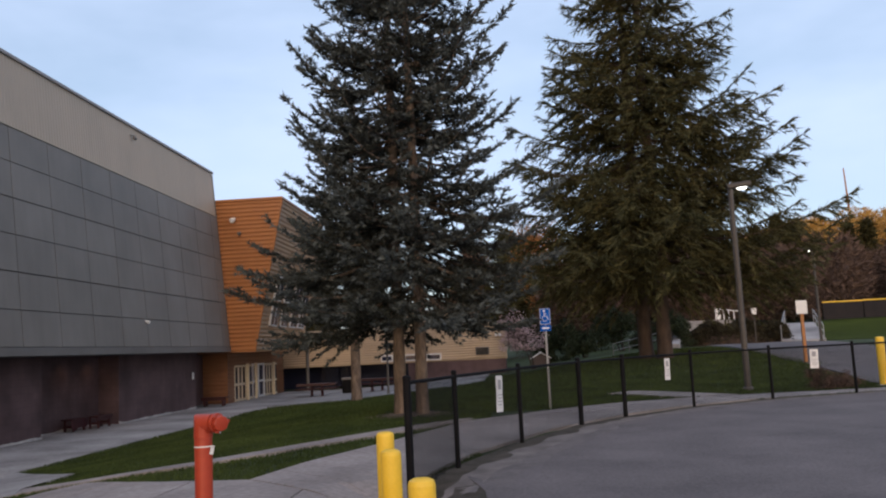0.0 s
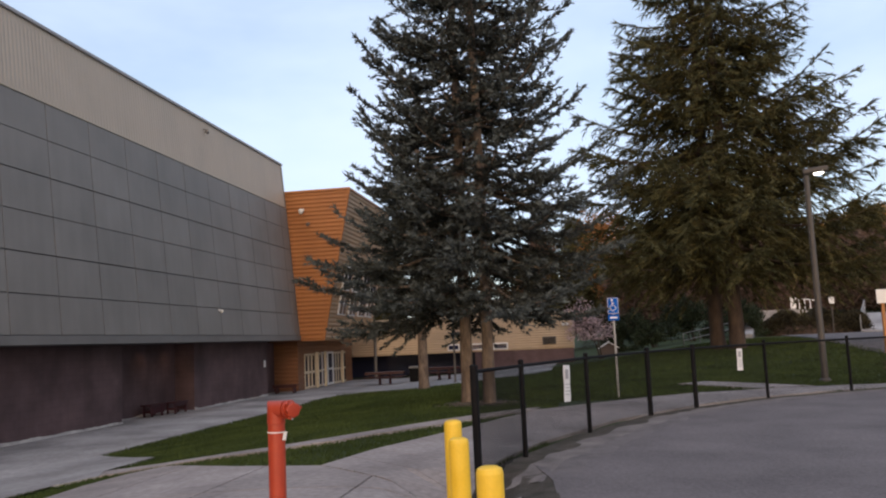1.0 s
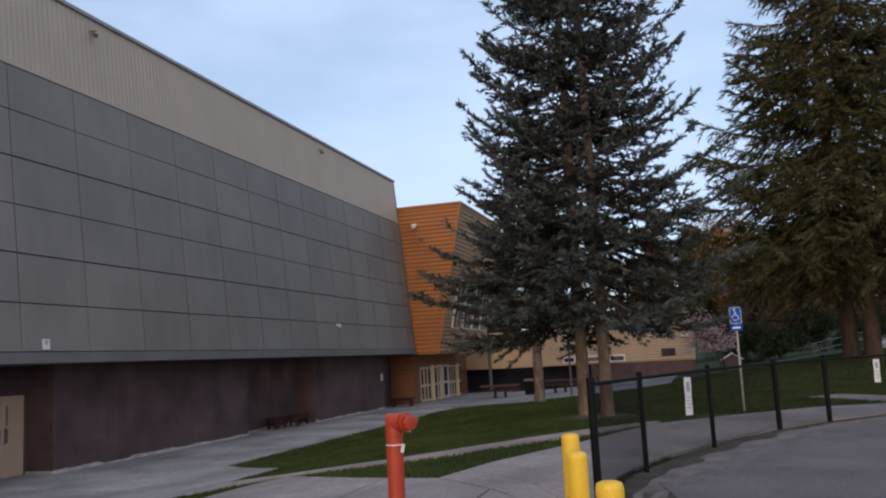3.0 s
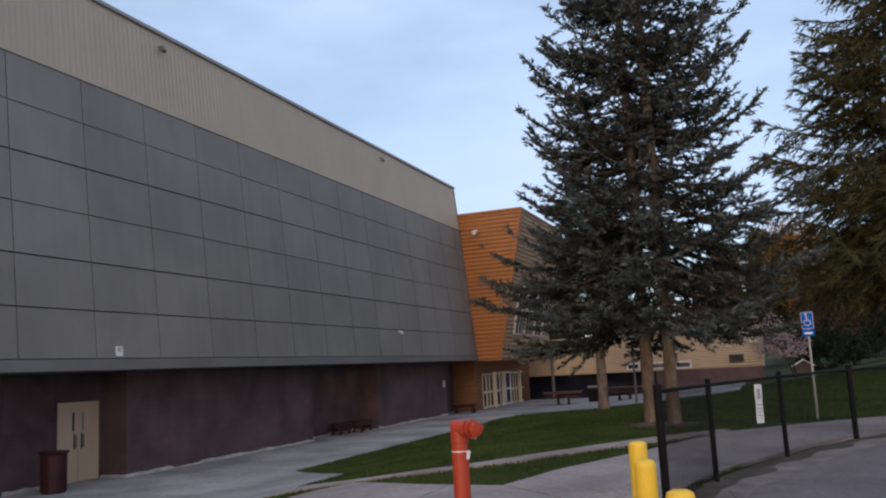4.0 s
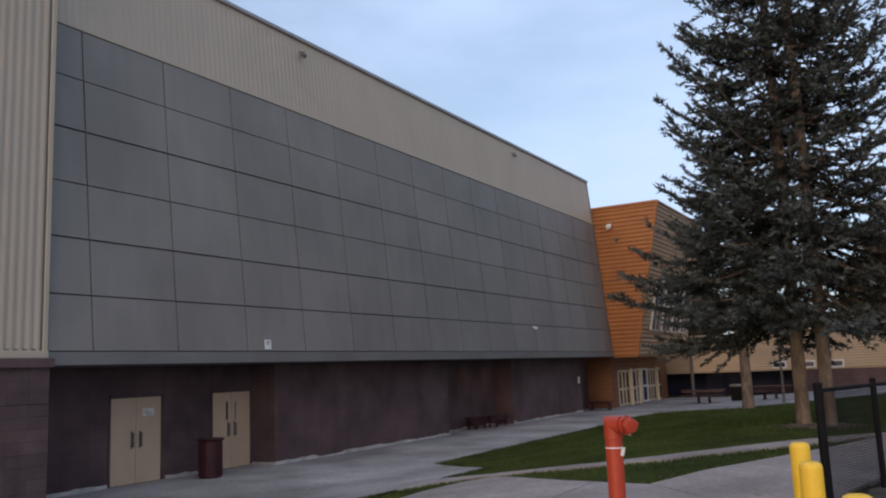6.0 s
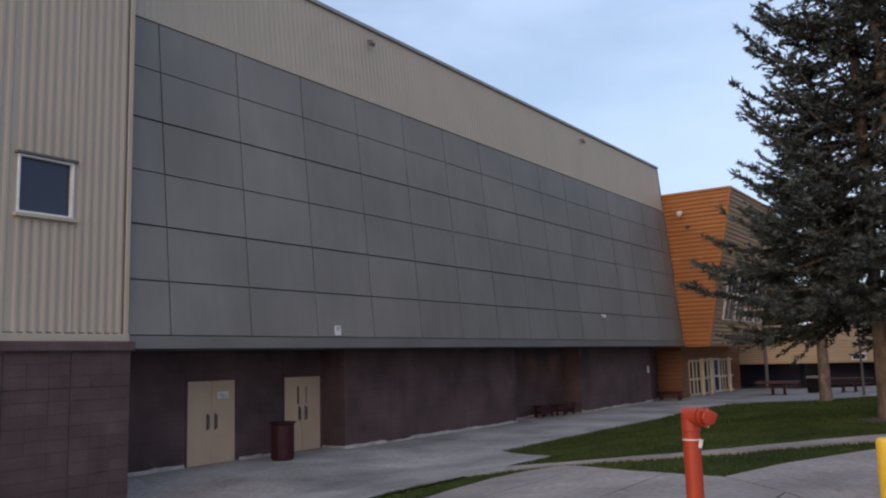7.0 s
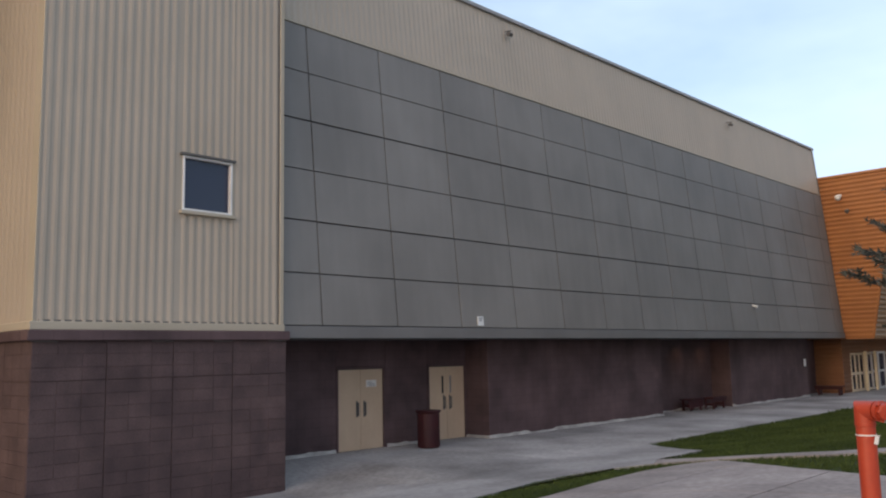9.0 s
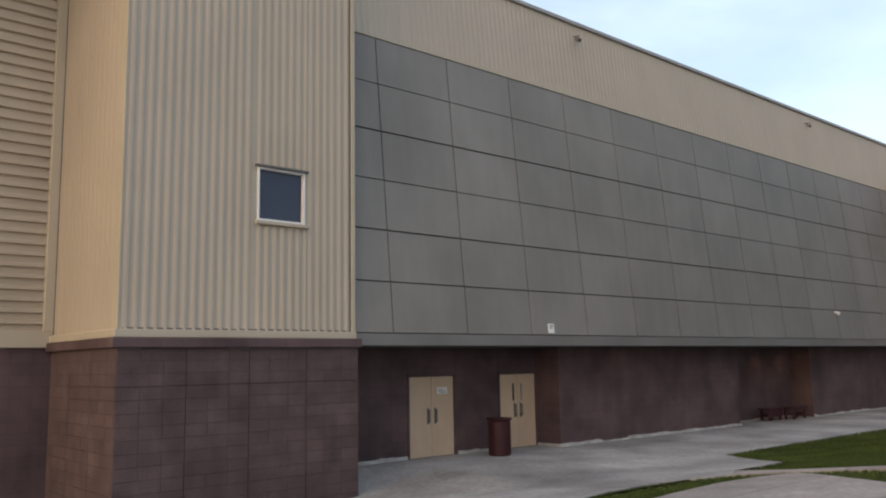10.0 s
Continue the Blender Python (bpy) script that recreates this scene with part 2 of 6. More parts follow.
PAPER = material("white_paper", (0.68, 0.68, 0.66), (0.76, 0.76, 0.74), 0.7, 6, 50, 0.1, 0.002, 0.05)
INK = material("grey_print", (0.30, 0.30, 0.31), (0.38, 0.38, 0.38), 0.7, 6, 50, 0, 0, 0.05)
PANE = glass_dark("dark_window_glass", (0.030, 0.035, 0.068))
LAMP_GLOW = lit("lit_lamp_lens", (1.0, 0.95, 0.85), 6.0)


# ---- building helpers ----
def mesh_of(name, bm, mat):
    me = bpy.data.meshes.new(name)
    bm.normal_update()
    bm.to_mesh(me)
    bm.free()
    for m in (mat if isinstance(mat, (list, tuple)) else [mat]):
        me.materials.append(m)
    return me


def part(name, bm, mat, parent=None, label="", smooth=False):
    me = bm if isinstance(bm, bpy.types.Mesh) else mesh_of(name, bm, mat)
    if smooth:
        me.polygons.foreach_set("use_smooth", [True] * len(me.polygons))
    ob = new(name, me)
    if parent is not None:
        ob.parent = parent
    return tagged(ob, label)


def thing(name, label, category, group="", kind="", at=None):
    ob = new(name)
    ob.empty_display_size = 0.2
    if at is not None:
        ob.matrix_world = at
    return tagged(ob, label, category, group, kind)


def box(bm, x0, x1, y0, y1, z0, z1, bevel=0.0, m=None):
    """A box with chamfered edges added to bm."""
    r = bmesh.ops.create_cube(bm, size=1.0, matrix=Matrix.Translation(((x0 + x1) / 2, (y0 + y1) / 2, (z0 + z1) / 2))
                              @ Matrix.Diagonal((abs(x1 - x0), abs(y1 - y0), abs(z1 - z0), 1)))
    vs = r["verts"]
    if bevel:
        es = {e for v in vs for e in v.link_edges}
        vs = bmesh.ops.bevel(bm, geom=list(es), offset=bevel, segments=1, affect="EDGES")["verts"]
    if m is not None:
        bmesh.ops.transform(bm, matrix=m, verts=vs)
    return bm


def boxm(*args, **kw):
    return box(bmesh.new(), *args, **kw)


def tube(bm, a, b, r0, r1=None, seg=12, caps=True):
    """A straight, tapered tube from a to b."""
    a, b = Vector(a), Vector(b)
    d = b - a
    m = Matrix.Translation((a + b) / 2) @ d.to_track_quat("Z", "Y").to_matrix().to_4x4()
    bmesh.ops.create_cone(bm, cap_ends=caps, segments=seg, radius1=r0, radius2=r0 if r1 is None else r1, depth=d.length, matrix=m)
    return bm


def lathe(bm, profile, seg=24, m=None):
    """Turns a profile of (radius, height) about z."""
    rings = []
    for r, z in profile:
        rings.append([bm.verts.new((r * math.cos(2 * math.pi * k / seg), r * math.sin(2 * math.pi * k / seg), z)) for k in range(seg)])
    for a, b in zip(rings, rings[1:]):
        for k in range(seg):
            bm.faces.new((a[k], a[(k + 1) % seg], b[(k + 1) % seg], b[k]))
    bm.faces.new(rings[0][::-1])
    bm.faces.new(rings[-1])
    if m is not None:
        bmesh.ops.transform(bm, matrix=m, verts=[v for r in rings for v in r])
    return bm


def ribbed(bm, place, out, u0, u1, ends, pitch, depth, flat=0.28, slope=0.22):
    """Ribbed sheet: ribs follow each other along u and run along v from ends(u)[0] to ends(u)[1]; place(u, v) gives the point, out the way it stands proud."""
    us, u = [], u0
    while u < u1 - 1e-6:
        for f, d in ((0, 0), (flat, 0), (flat + slope, 1), (1 - slope, 1)):
            if u + f * pitch < u1:
                us.append((u + f * pitch, d))
        u += pitch
    us.append((u1, 0))
    out = Vector(out)
    old = None
    for u, d in us:
        v0, v1 = ends(u)
        row = [bm.verts.new(place(u, v) + out * depth * d) for v in (v0, v1)]
        if old:
            bm.faces.new((old[0], row[0], row[1], old[1]))
        old = row
    return bm


def slab(outline, top, thick, mat, name, parent=None, label="", cut=0.0):
    """A paved sheet with a flat or draped top and real edges; outline: (x, y) counter-clockwise; top(x, y) its height."""
    bm = bmesh.new()
    f = bm.faces.new([bm.verts.new((x, y, 0)) for x, y in outline])
    if cut:
        xs, ys = [p[0] for p in outline], [p[1] for p in outline]
        for n, (lo, hi) in enumerate(((min(xs), max(xs)), (min(ys), max(ys)))):
            v = math.ceil(lo / cut) * cut
            while v < hi:
                co, no = Vector((0, 0, 0)), Vector((0, 0, 0))
                co[n], no[n] = v, 1
                bmesh.ops.bisect_plane(bm, geom=bm.verts[:] + bm.edges[:] + bm.faces[:], plane_co=co, plane_no=no)
                v += cut
    for v in bm.verts:
        v.co.z = top(v.co.x, v.co.y)
    r = bmesh.ops.extrude_face_region(bm, geom=bm.faces[:])
    bmesh.ops.translate(bm, vec=(0, 0, -thick), verts=[g for g in r["geom"] if isinstance(g, bmesh.types.BMVert)])
    bmesh.ops.recalc_face_normals(bm, faces=bm.faces)
    return part(name, bm, mat, parent, label)


# ---- ground ----
def sm(a, b, v):
    u = min(1.0, max(0.0, (v - a) / (b - a)))
    return u * u * (3 - 2 * u)


def hollow(x, y):
    """A washed-out hollow at the first post of the fence."""
    return 0.34 * math.exp(-((x + 3.35) / 0.55) ** 2 - ((y - 8.3) / 1.15) ** 2)


def terrain(x, y):
    """Height of the lawn: level by the building with a dip at the corner tower, up to the car park, rising behind it."""
    z = 0.9 * sm(-14.8, -5.0 + 8.0 * sm(24, 42, y), x)
    z += 0.9 * sm(22, 50, y) * sm(-3, 8, x)
    z -= 0.38 * sm(12.5, 9.5, y) * sm(-13, -16.5, x) * (1 - sm(-17.6, -19.3, x) * sm(9.0, 10.0, y))
    z -= hollow(x, y)
    z += 9.0 * sm(85, 260, y) + 13.0 * sm(80, 200, y) * sm(5, 80, x)
    return z


def grid_axis(stops):
    """Grid lines: (from, to, step) stretches joined."""
    out = []
    for a, b, s in stops:
        v = a
        while v < b - 1e-6:
            out.append(v)
            v += s
    return out + [stops[-1][1]]


def build_ground():
    xs = grid_axis([(-600, -60, 90), (-60, -24, 6), (-24, 14, 0.7), (14, 60, 4), (60, 600, 90)])
    ys = grid_axis([(-400, -40, 90), (-40, 0, 8), (0, 50, 0.9), (50, 110, 4), (110, 300, 12), (300, 900, 100)])
    vs, fs = [], []
    for y in ys:
        for x in xs:
            z = terrain(x, y) - 0.03 - 0.12 * (hollow(x, y) > 0.004)
            if 0 < y < 60 and -24 < x < 14:
                z += 0.012 * noise.noise((x * 0.8, y * 0.8, 0))
            vs.append((x, y, z))
    w = len(xs)
    for j in range(len(ys) - 1):
        for i in range(w - 1):
            fs.append((j * w + i, j * w + i + 1, (j + 1) * w + i + 1, (j + 1) * w + i))
    me = bpy.data.meshes.new("ground")
    me.from_pydata(vs, [], fs)
    me.materials.append(GRASS)
    me.polygons.foreach_set("use_smooth", [True] * len(fs))
    return tagged(new("ground", me), "short green lawn sloping down towards the building", "lawn", kind="structure")


build_ground()
FENCE = [(-3.19, 8.86), (-2.74, 10.31), (-1.87, 12.84), (-0.71, 15.36), (0.30, 16.72), (2.06, 18.5), (4.18, 19.81), (6.44, 20.63), (8.9, 21.2), (11.4, 21.55)]
LOT = 0.9

lot = slab([(-2.2, -60), (80, -60), (80, 23), (16, 22), (11.4, 21.68), (8.88, 21.32), (6.4, 20.75), (4.13, 19.92), (2.0, 18.6), (0.22, 16.82), (-0.8, 15.45), (-1.97, 12.9),
            (-2.80, 10.35), (-2.55, 9.5), (-2.34, 8.6), (-2.26, 7.6), (-2.32, 6.4), (-2.42, 5.2), (-2.50, 4.0), (-2.27, -8)], lambda x, y: LOT + 0.012, 0.15, ASPHALT, "road")
tagged(lot, "worn grey asphalt car park inside the fence", "car park", kind="structure")


def verge():
    """Grit that has washed along the fence foot, with a ragged inner edge."""
    bm = bmesh.new()
    old = None
    steps = 120
    for k in range(steps + 1):
        f = k / steps * (len(FENCE) - 1)
        i = min(int(f), len(FENCE) - 2)
        p, q = Vector(FENCE[i]), Vector(FENCE[i + 1])
        c = p.lerp(q, f - i)
        t = Vector(FENCE[min(i + 2, len(FENCE) - 1)]) - Vector(FENCE[max(i - 1, 0)])
        n = Vector((t.y, -t.x)).normalized()
        w = 0.95 + 0.22 * noise.noise((f * 1.7, 3.0, 0)) + 0.05 * noise.noise((f * 9.0, 1.0, 0)) - 0.09 * f
        leaf = max(0.15, 0.30 + 0.22 * noise.noise((f * 3.3, 7.0, 0)) + 0.10 * noise.noise((f * 11.0, 5.0, 0)) - 0.03 * f)
        row = [bm.verts.new((*(c + n * d), LOT + z - hollow(*(c + n * d)))) for d, z in ((-0.16, 0.008), (-0.06, 0.03), (0.12, 0.03), (leaf, 0.027), (w * 0.62 + 0.1, 0.021), (w + 0.1, 0.0135))]
        if old:
            for j in range(5):
                bm.faces.new((old[j], old[j + 1], row[j + 1], row[j])).material_index = max(0, j - 2)
        old = row
    bmesh.ops.recalc_face_normals(bm, faces=bm.faces)
    ob = part("verge", bm, DIRT, None)
    ob.data.materials.append(GRIT)
    ob.data.materials.append(GRIT_THIN)
    return tagged(ob, "gritty strip of dirt and dead leaves along the fence foot", "verge", kind="structure")


verge()
hole = slab([(-3.36, 7.95), (-2.62, 7.88), (-2.52, 4.1), (-2.40, 5.2), (-2.30, 6.4), (-2.24, 7.6), (-2.32, 8.6), (-2.53, 9.5), (-2.76, 10.4), (-2.9, 10.35), (-3.33, 8.8)],
            lambda x, y: terrain(x, y) + 0.018, 0.12, DIRT, "verge_hollow", cut=0.3)
tagged(hole, "mossy brown dirt hollow at the head of the fence", "verge", kind="structure")


def drape(x, y):
    return terrain(x, y) + 0.022


def strip(name, left, right, rows, label, gap=0.012, lift=0.0):
    """A walk of separate concrete slabs between two edge lines that run side by side."""
    top = thing(name, label, "pavement", kind="structure")
    def along(line, f):
        n = f * (len(line) - 1)
        i = min(int(n), len(line) - 2)
        return Vector(line[i]).lerp(Vector(line[i + 1]), n - i)
    for k in range(rows):
        g = gap / 2
        pts = []
        for f, s in ((k / rows, 1), ((k + 1) / rows, -1)):
            a, b = along(left, f), along(right, f)
            d = (along(left, (k + 1) / rows) - along(left, k / rows)).normalized() * g * s
            pts.append((a + d, b + d))
        quad = [pts[0][0], pts[0][1], pts[1][1], pts[1][0]]
        slab([(p.x, p.y) for p in quad], lambda x, y: drape(x, y) + lift, 0.1, APRON_CONCRETE, "slab", top, cut=0.6)
    return top


# walk outside the fence, from the car park's corner along the curve
WALK_L = [(-5.45, 10.07), (-5.08, 11.6), (-4.2, 13.9), (-2.95, 17.5), (-0.8, 19.7), (0.75, 20.9), (3.2, 21.75), (7.3, 22.1), (12, 22.9), (20, 23.6)]
WALK_R = [(-3.37, 8.0), (-3.25, 9.6), (-2.6, 11.9), (-1.35, 14.9), (0.35, 17.4), (1.75, 18.8), (3.9, 20.15), (6.4, 20.95), (11.3, 21.8), (20, 22.3)]
strip("pavement_by_fence", WALK_L, WALK_R, 18,
      "grey concrete walk curving along outside the fence")


def clip(poly, n, v, keep):
    """The part of a polygon where coordinate n is below (keep -1) or above (1) v."""
    out = []
    for p, q in zip(poly, poly[1:] + poly[:1]):
        a, b = (p[n] - v) * keep, (q[n] - v) * keep
        if a >= 0:
            out.append(p)
        if a * b < 0:
            f = a / (a - b)
            out.append((p[0] + f * (q[0] - p[0]), p[1] + f * (q[1] - p[1])))
    return out


def paved(name, label, outline, xs, ys, mat, gap=0.014, cut=1.2):
    """Concrete cast in bays: the outline cut along the joints, each bay a slab of its own."""
    top = thing(name, label, "pavement", kind="structure")
    for x0, x1 in zip(xs, xs[1:]):
        for y0, y1 in zip(ys, ys[1:]):
            bay = outline
            for n, v, k in ((0, x0 + gap / 2, 1), (0, x1 - gap / 2, -1), (1, y0 + gap / 2, 1), (1, y1 - gap / 2, -1)):
                bay = clip(bay, n, v, k) if bay else bay
            area = sum(p[0] * q[1] - q[0] * p[1] for p, q in zip(bay, bay[1:] + bay[:1])) if len(bay) > 2 else 0
            if abs(area) > 0.02:
                slab(bay, drape, 0.12, mat, "slab", top, cut=cut)
    return top


# branch that leaves the walk across the lawn
BRANCH_L, BRANCH_R = [(2.6, 21.75), (1.7, 23.4), (0.85, 24.75)], [(4.0, 22.0), (2.9, 23.8), (1.75, 25.4)]
strip("pavement_branch", BRANCH_L, BRANCH_R, 3, "narrow concrete path leaving the walk over the lawn")
# apron round the red pipe, up to the bollards
APRON = [(-8.2, -8), (-2.25, -8), (-2.5, 4.0), (-2.64, 7.9), (-3.39, 7.98), (-5.47, 10.05), (-6.0, 10.22), (-6.93, 10.75), (-7.75, 11.45), (-8.6, 12.28), (-9.0, 12.6), (-9.5, 12.25), (-9.72, 11.4), (-9.6, 10.0), (-9.3, 8.3), (-8.9, 4.0)]
paved("pavement_apron", "broad pale concrete apron beside the car park", APRON,
      [-10, -8.15, -6.33, -4.5, -2.0], [-8, -4, -1, 2, 5, 8.35, 11.2, 13], APRON_CONCRETE, 0.03, 0.35)
# narrow walk across the lawn
NARROW_L = [(-11.0, 14.1), (-9.6, 13.5), (-8.5, 13.3), (-7.3, 13.25), (-6.4, 13.75), (-5.6, 14.6), (-4.65, 16.1), (-3.75, 17.4), (-2.90, 18.2)]
NARROW_R = [(-10.4, 12.95), (-9.1, 12.87), (-8.3, 12.75), (-7.2, 12.6), (-6.15, 13.1), (-5.35, 14.0), (-4.45, 15.3), (-3.5, 16.8), (-3.0, 17.5)]
strip("pavement_narrow", NARROW_L, NARROW_R, 8,
      "narrow concrete walk crossing the lawn")
# plaza along the building, with its tongue into the lawn and the court by the entrance
PLAZA = [(-21.0, -8), (-10.0, -8), (-10.3, 4), (-10.95, 9.1), (-11.35, 10.6), (-11.35, 11.6), (-11.05, 12.45), (-10.42, 12.97), (-11.02, 14.12), (-11.0, 15.98), (-13.95, 18.75), (-14.0, 30), (-14.2, 38),
       (-13.9, 40.6), (-12.6, 41.4), (-10.6, 41.0), (-8.4, 42.0), (-5.0, 43.0), (-3.5, 45), (-3.5, 57.9), (-19.5, 57.9), (-19.5, 9.0), (-21.0, 9.0)]
paved("pavement_plaza", "pale weathered concrete plaza along the building", PLAZA,
      [-21, -17.0, -14.05, -11.0, -7.5, -3], [-8, -4, 0, 4, 7.6, 11.2, 14.9, 18.6, 22.3, 26, 29.7, 33.4, 37.1, 40.8, 44.5, 48.2, 52, 55, 58], CONCRETE)

# ---- gymnasium ----
LEAN = 0.088
Y0, Y1 = 9.64, 44.57
ZP, ZG, ZR = 3.2, 10.51, 13.02


def face_x(z):
    return -17.43 - (z - 2.9) * LEAN


gym = thing("gymnasium", "large gymnasium with leaning grey panel wall over a brown block base", "building", at=pose(-18, 27, 0))


def under(ob, parent):
    """Parts are built in world places: keep them there under a moved parent."""
    ob.parent = parent
    ob.matrix_parent_inverse = parent.matrix_world.inverted()
    return ob


def gpart(name, bm, mat, label="", parent=None, smooth=False):
    bpy.context.view_layer.update()
    return under(part(name, bm, mat, None, label, smooth), parent or gym)


# leaning core behind the panels, with the end wall
bm = bmesh.new()
prof = [(face_x(2.9) - 0.07, 2.9), (face_x(ZR) - 0.07, ZR), (-24.0, ZR), (-24.0, 2.9)]
rings = [[bm.verts.new((x, y, z)) for x, z in prof] for y in (Y0 - 0.3, Y1 - 0.02)]
for k in range(4):
    bm.faces.new((rings[0][k], rings[0][(k + 1) % 4], rings[1][(k + 1) % 4], rings[1][k]))
bm.faces.new(rings[0][::-1])
bm.faces.new(rings[1])
bmesh.ops.recalc_face_normals(bm, faces=bm.faces)
gpart("core_wall", bm, GAP)
# upper ribbed band
bm = ribbed(bmesh.new(), lambda u, v: Vector((face_x(v) - 0.04, u, v)), (1, 0, 0), Y0 - 0.05, Y1, lambda u: (ZG + 0.02, ZR), 0.187, 0.015, 0.22, 0.26)
gpart("upper_cladding", bm, BEIGE, "beige ribbed metal cladding")
bm = bmesh.new()
box(bm, face_x(ZG) - 0.03, face_x(ZG) + 0.025, Y0, Y1 + 0.03, ZG - 0.005, ZG + 0.05)
gpart("flashing", bm, BEIGE_TRIM)
bm = bmesh.new()
box(bm, face_x(ZR) - 0.35, face_x(ZR) + 0.045, Y0, Y1 + 0.1, ZR + 0.004, ZR + 0.12, 0.008)
gpart("coping", bm, COPING, "grey metal roof edge")
bm = bmesh.new()
box(bm, -60, face_x(ZR) - 0.36, -30, Y1, ZR - 0.1, ZR + 0.05)
gpart("roof", bm, ROOFING)
# fascia below the panels and the soffit behind it
bm = bmesh.new()
box(bm, face_x(2.9) - 0.09, face_x(2.9) + 0.03, Y0 + 0.02, Y1 + 0.02, 2.9, 3.17, 0.01)
gpart("fascia", bm, PANEL_TRIM, "grey metal band")
gpart("soffit", boxm(-20.4, face_x(2.9) - 0.1, Y0 - 0.2, Y1, 2.93, 3.02), SOFFIT)
# end trim of the leaning wall
bm = bmesh.new()
box(bm, -0.1, 0.0, Y1 - 0.01, Y1 + 0.02, 0, 10.12)
bmesh.ops.transform(bm, verts=bm.verts, matrix=Matrix.Translation((face_x(2.9) + 0.01, 0, 2.9)) @ Matrix.Rotation(-math.atan(LEAN), 4, "Y"))
gpart("end_trim", bm, PANEL_TRIM)

# grey panels, one by one
PANEL_MESH = {}


def panel(y0, y1, z0, z1):
    w, h = round(y1 - y0, 3), round(z1 - z0, 3)
    if (w, h) not in PANEL_MESH:
        PANEL_MESH[w, h] = mesh_of("panel", boxm(-0.04, 0, -w / 2, w / 2, -h / 2, h / 2, bevel=0.006), PANEL)
    ob = new("panel", PANEL_MESH[w, h])
    zc = (z0 + z1) / 2
    wob = random.uniform(-0.003, 0.003)
    ob.matrix_world = Matrix.Translation((face_x(zc) + wob, (y0 + y1) / 2, zc)) @ Matrix.Rotation(-math.atan(LEAN), 4, "Y")
    under(ob, gym)


bpy.context.view_layer.update()
cols = [Y0] + [10.77 + 2.34 * k for k in range(15)] + [Y1]
levels = [3.19, 4.38, 5.61, 6.84, 8.07, 9.29, 10.5]
joint = [0.006, 0.012, 0.015, 0.009, 0.015, 0.008, 0.004]
for a, b in zip(cols, cols[1:]):
    for k in range(6):
        if b - a > 0.2:
            panel(a + 0.014, b - 0.014, levels[k] + joint[k], levels[k + 1] - joint[k + 1])


# lower walls of brown block
def wall(name, x0, x1, y0, y1, z0, z1, label="", mat=None):
    return gpart(name, boxm(x0, x1, y0, y1, z0, z1, bevel=0.01), mat or BLOCK_WALL, label)


DX, WX = -19.44, -18.55
wall("block_wall", WX - 0.9, WX, 17.712, 27.75, -0.2, 2.93, "plain brown painted block wall")
wall("block_wall", WX - 0.9, WX, 33.6, 42.25, -0.2, 2.93, "plain brown painted block wall")
wall("block_wall", DX - 0.3, DX, 27.75, 33.6, -0.2, 2.93, "brown block wall at the back of a niche")
wall("block_wall", DX - 0.3, DX, 42.25, 46.2, -0.2, 2.93, "brown block wall at the back of a niche")
D1, D2 = (12.80, 14.38), (16.14, 17.66)
for a, b in ((9.5, D1[0] - 0.07), (D1[1] + 0.07, D2[0] - 0.07)):
    wall("block_wall", DX - 0.3, DX, a, b, -0.2, 2.93, "brown block wall between the doors")
for a, b in ((D1[0] - 0.07, D1[1] + 0.07), (D2[0] - 0.07, D2[1] + 0.12)):
    wall("lintel", DX - 0.3, DX, a, b, 2.2, 2.93)
# worn concrete plinth along the wall foot
def plinth(x, a, b, rng):
    """A foot of bare concrete whose painted upper edge runs up and down."""
    bm = bmesh.new()
    n = max(2, int((b - a) / 0.16))
    rows = []
    for k in range(n + 1):
        y = a + (b - a) * k / n
        h = 0.105 + 0.03 * noise.noise(Vector((x, y * 0.7, 3))) + 0.028 * noise.noise(Vector((x, y * 2.6, 9))) + rng.uniform(-0.012, 0.012)
        if noise.noise(Vector((x, y * 0.45, 20))) > 0.32:
            h *= 0.6
        rows.append([bm.verts.new(p) for p in ((x + 0.05, y, -0.1), (x + 0.042, y, h - 0.012), (x + 0.03, y, h), (x - 0.02, y, h))])
    for p, q in zip(rows, rows[1:]):
        for c in range(3):
            bm.faces.new((p[c], q[c], q[c + 1], p[c + 1]))
    bm.faces.new(rows[0])
    bm.faces.new(rows[-1][::-1])
    bmesh.ops.recalc_face_normals(bm, faces=bm.faces)
    gpart("plinth", bm, PLINTH, "pale worn concrete plinth")


prng = random.Random(8)
for x, a, b in ((DX, 9.7, D1[0] - 0.1), (DX, D1[1] + 0.1, D2[0] - 0.1), (WX, 17.712, 27.75), (DX, 27.75, 33.6), (WX, 33.6, 42.25)):
    plinth(x, a, b, prng)
gpart("plinth", boxm(DX, WX + 0.03, 17.665, 17.715, -0.1, 0.10, bevel=0.012), PLINTH, "pale worn concrete plinth")


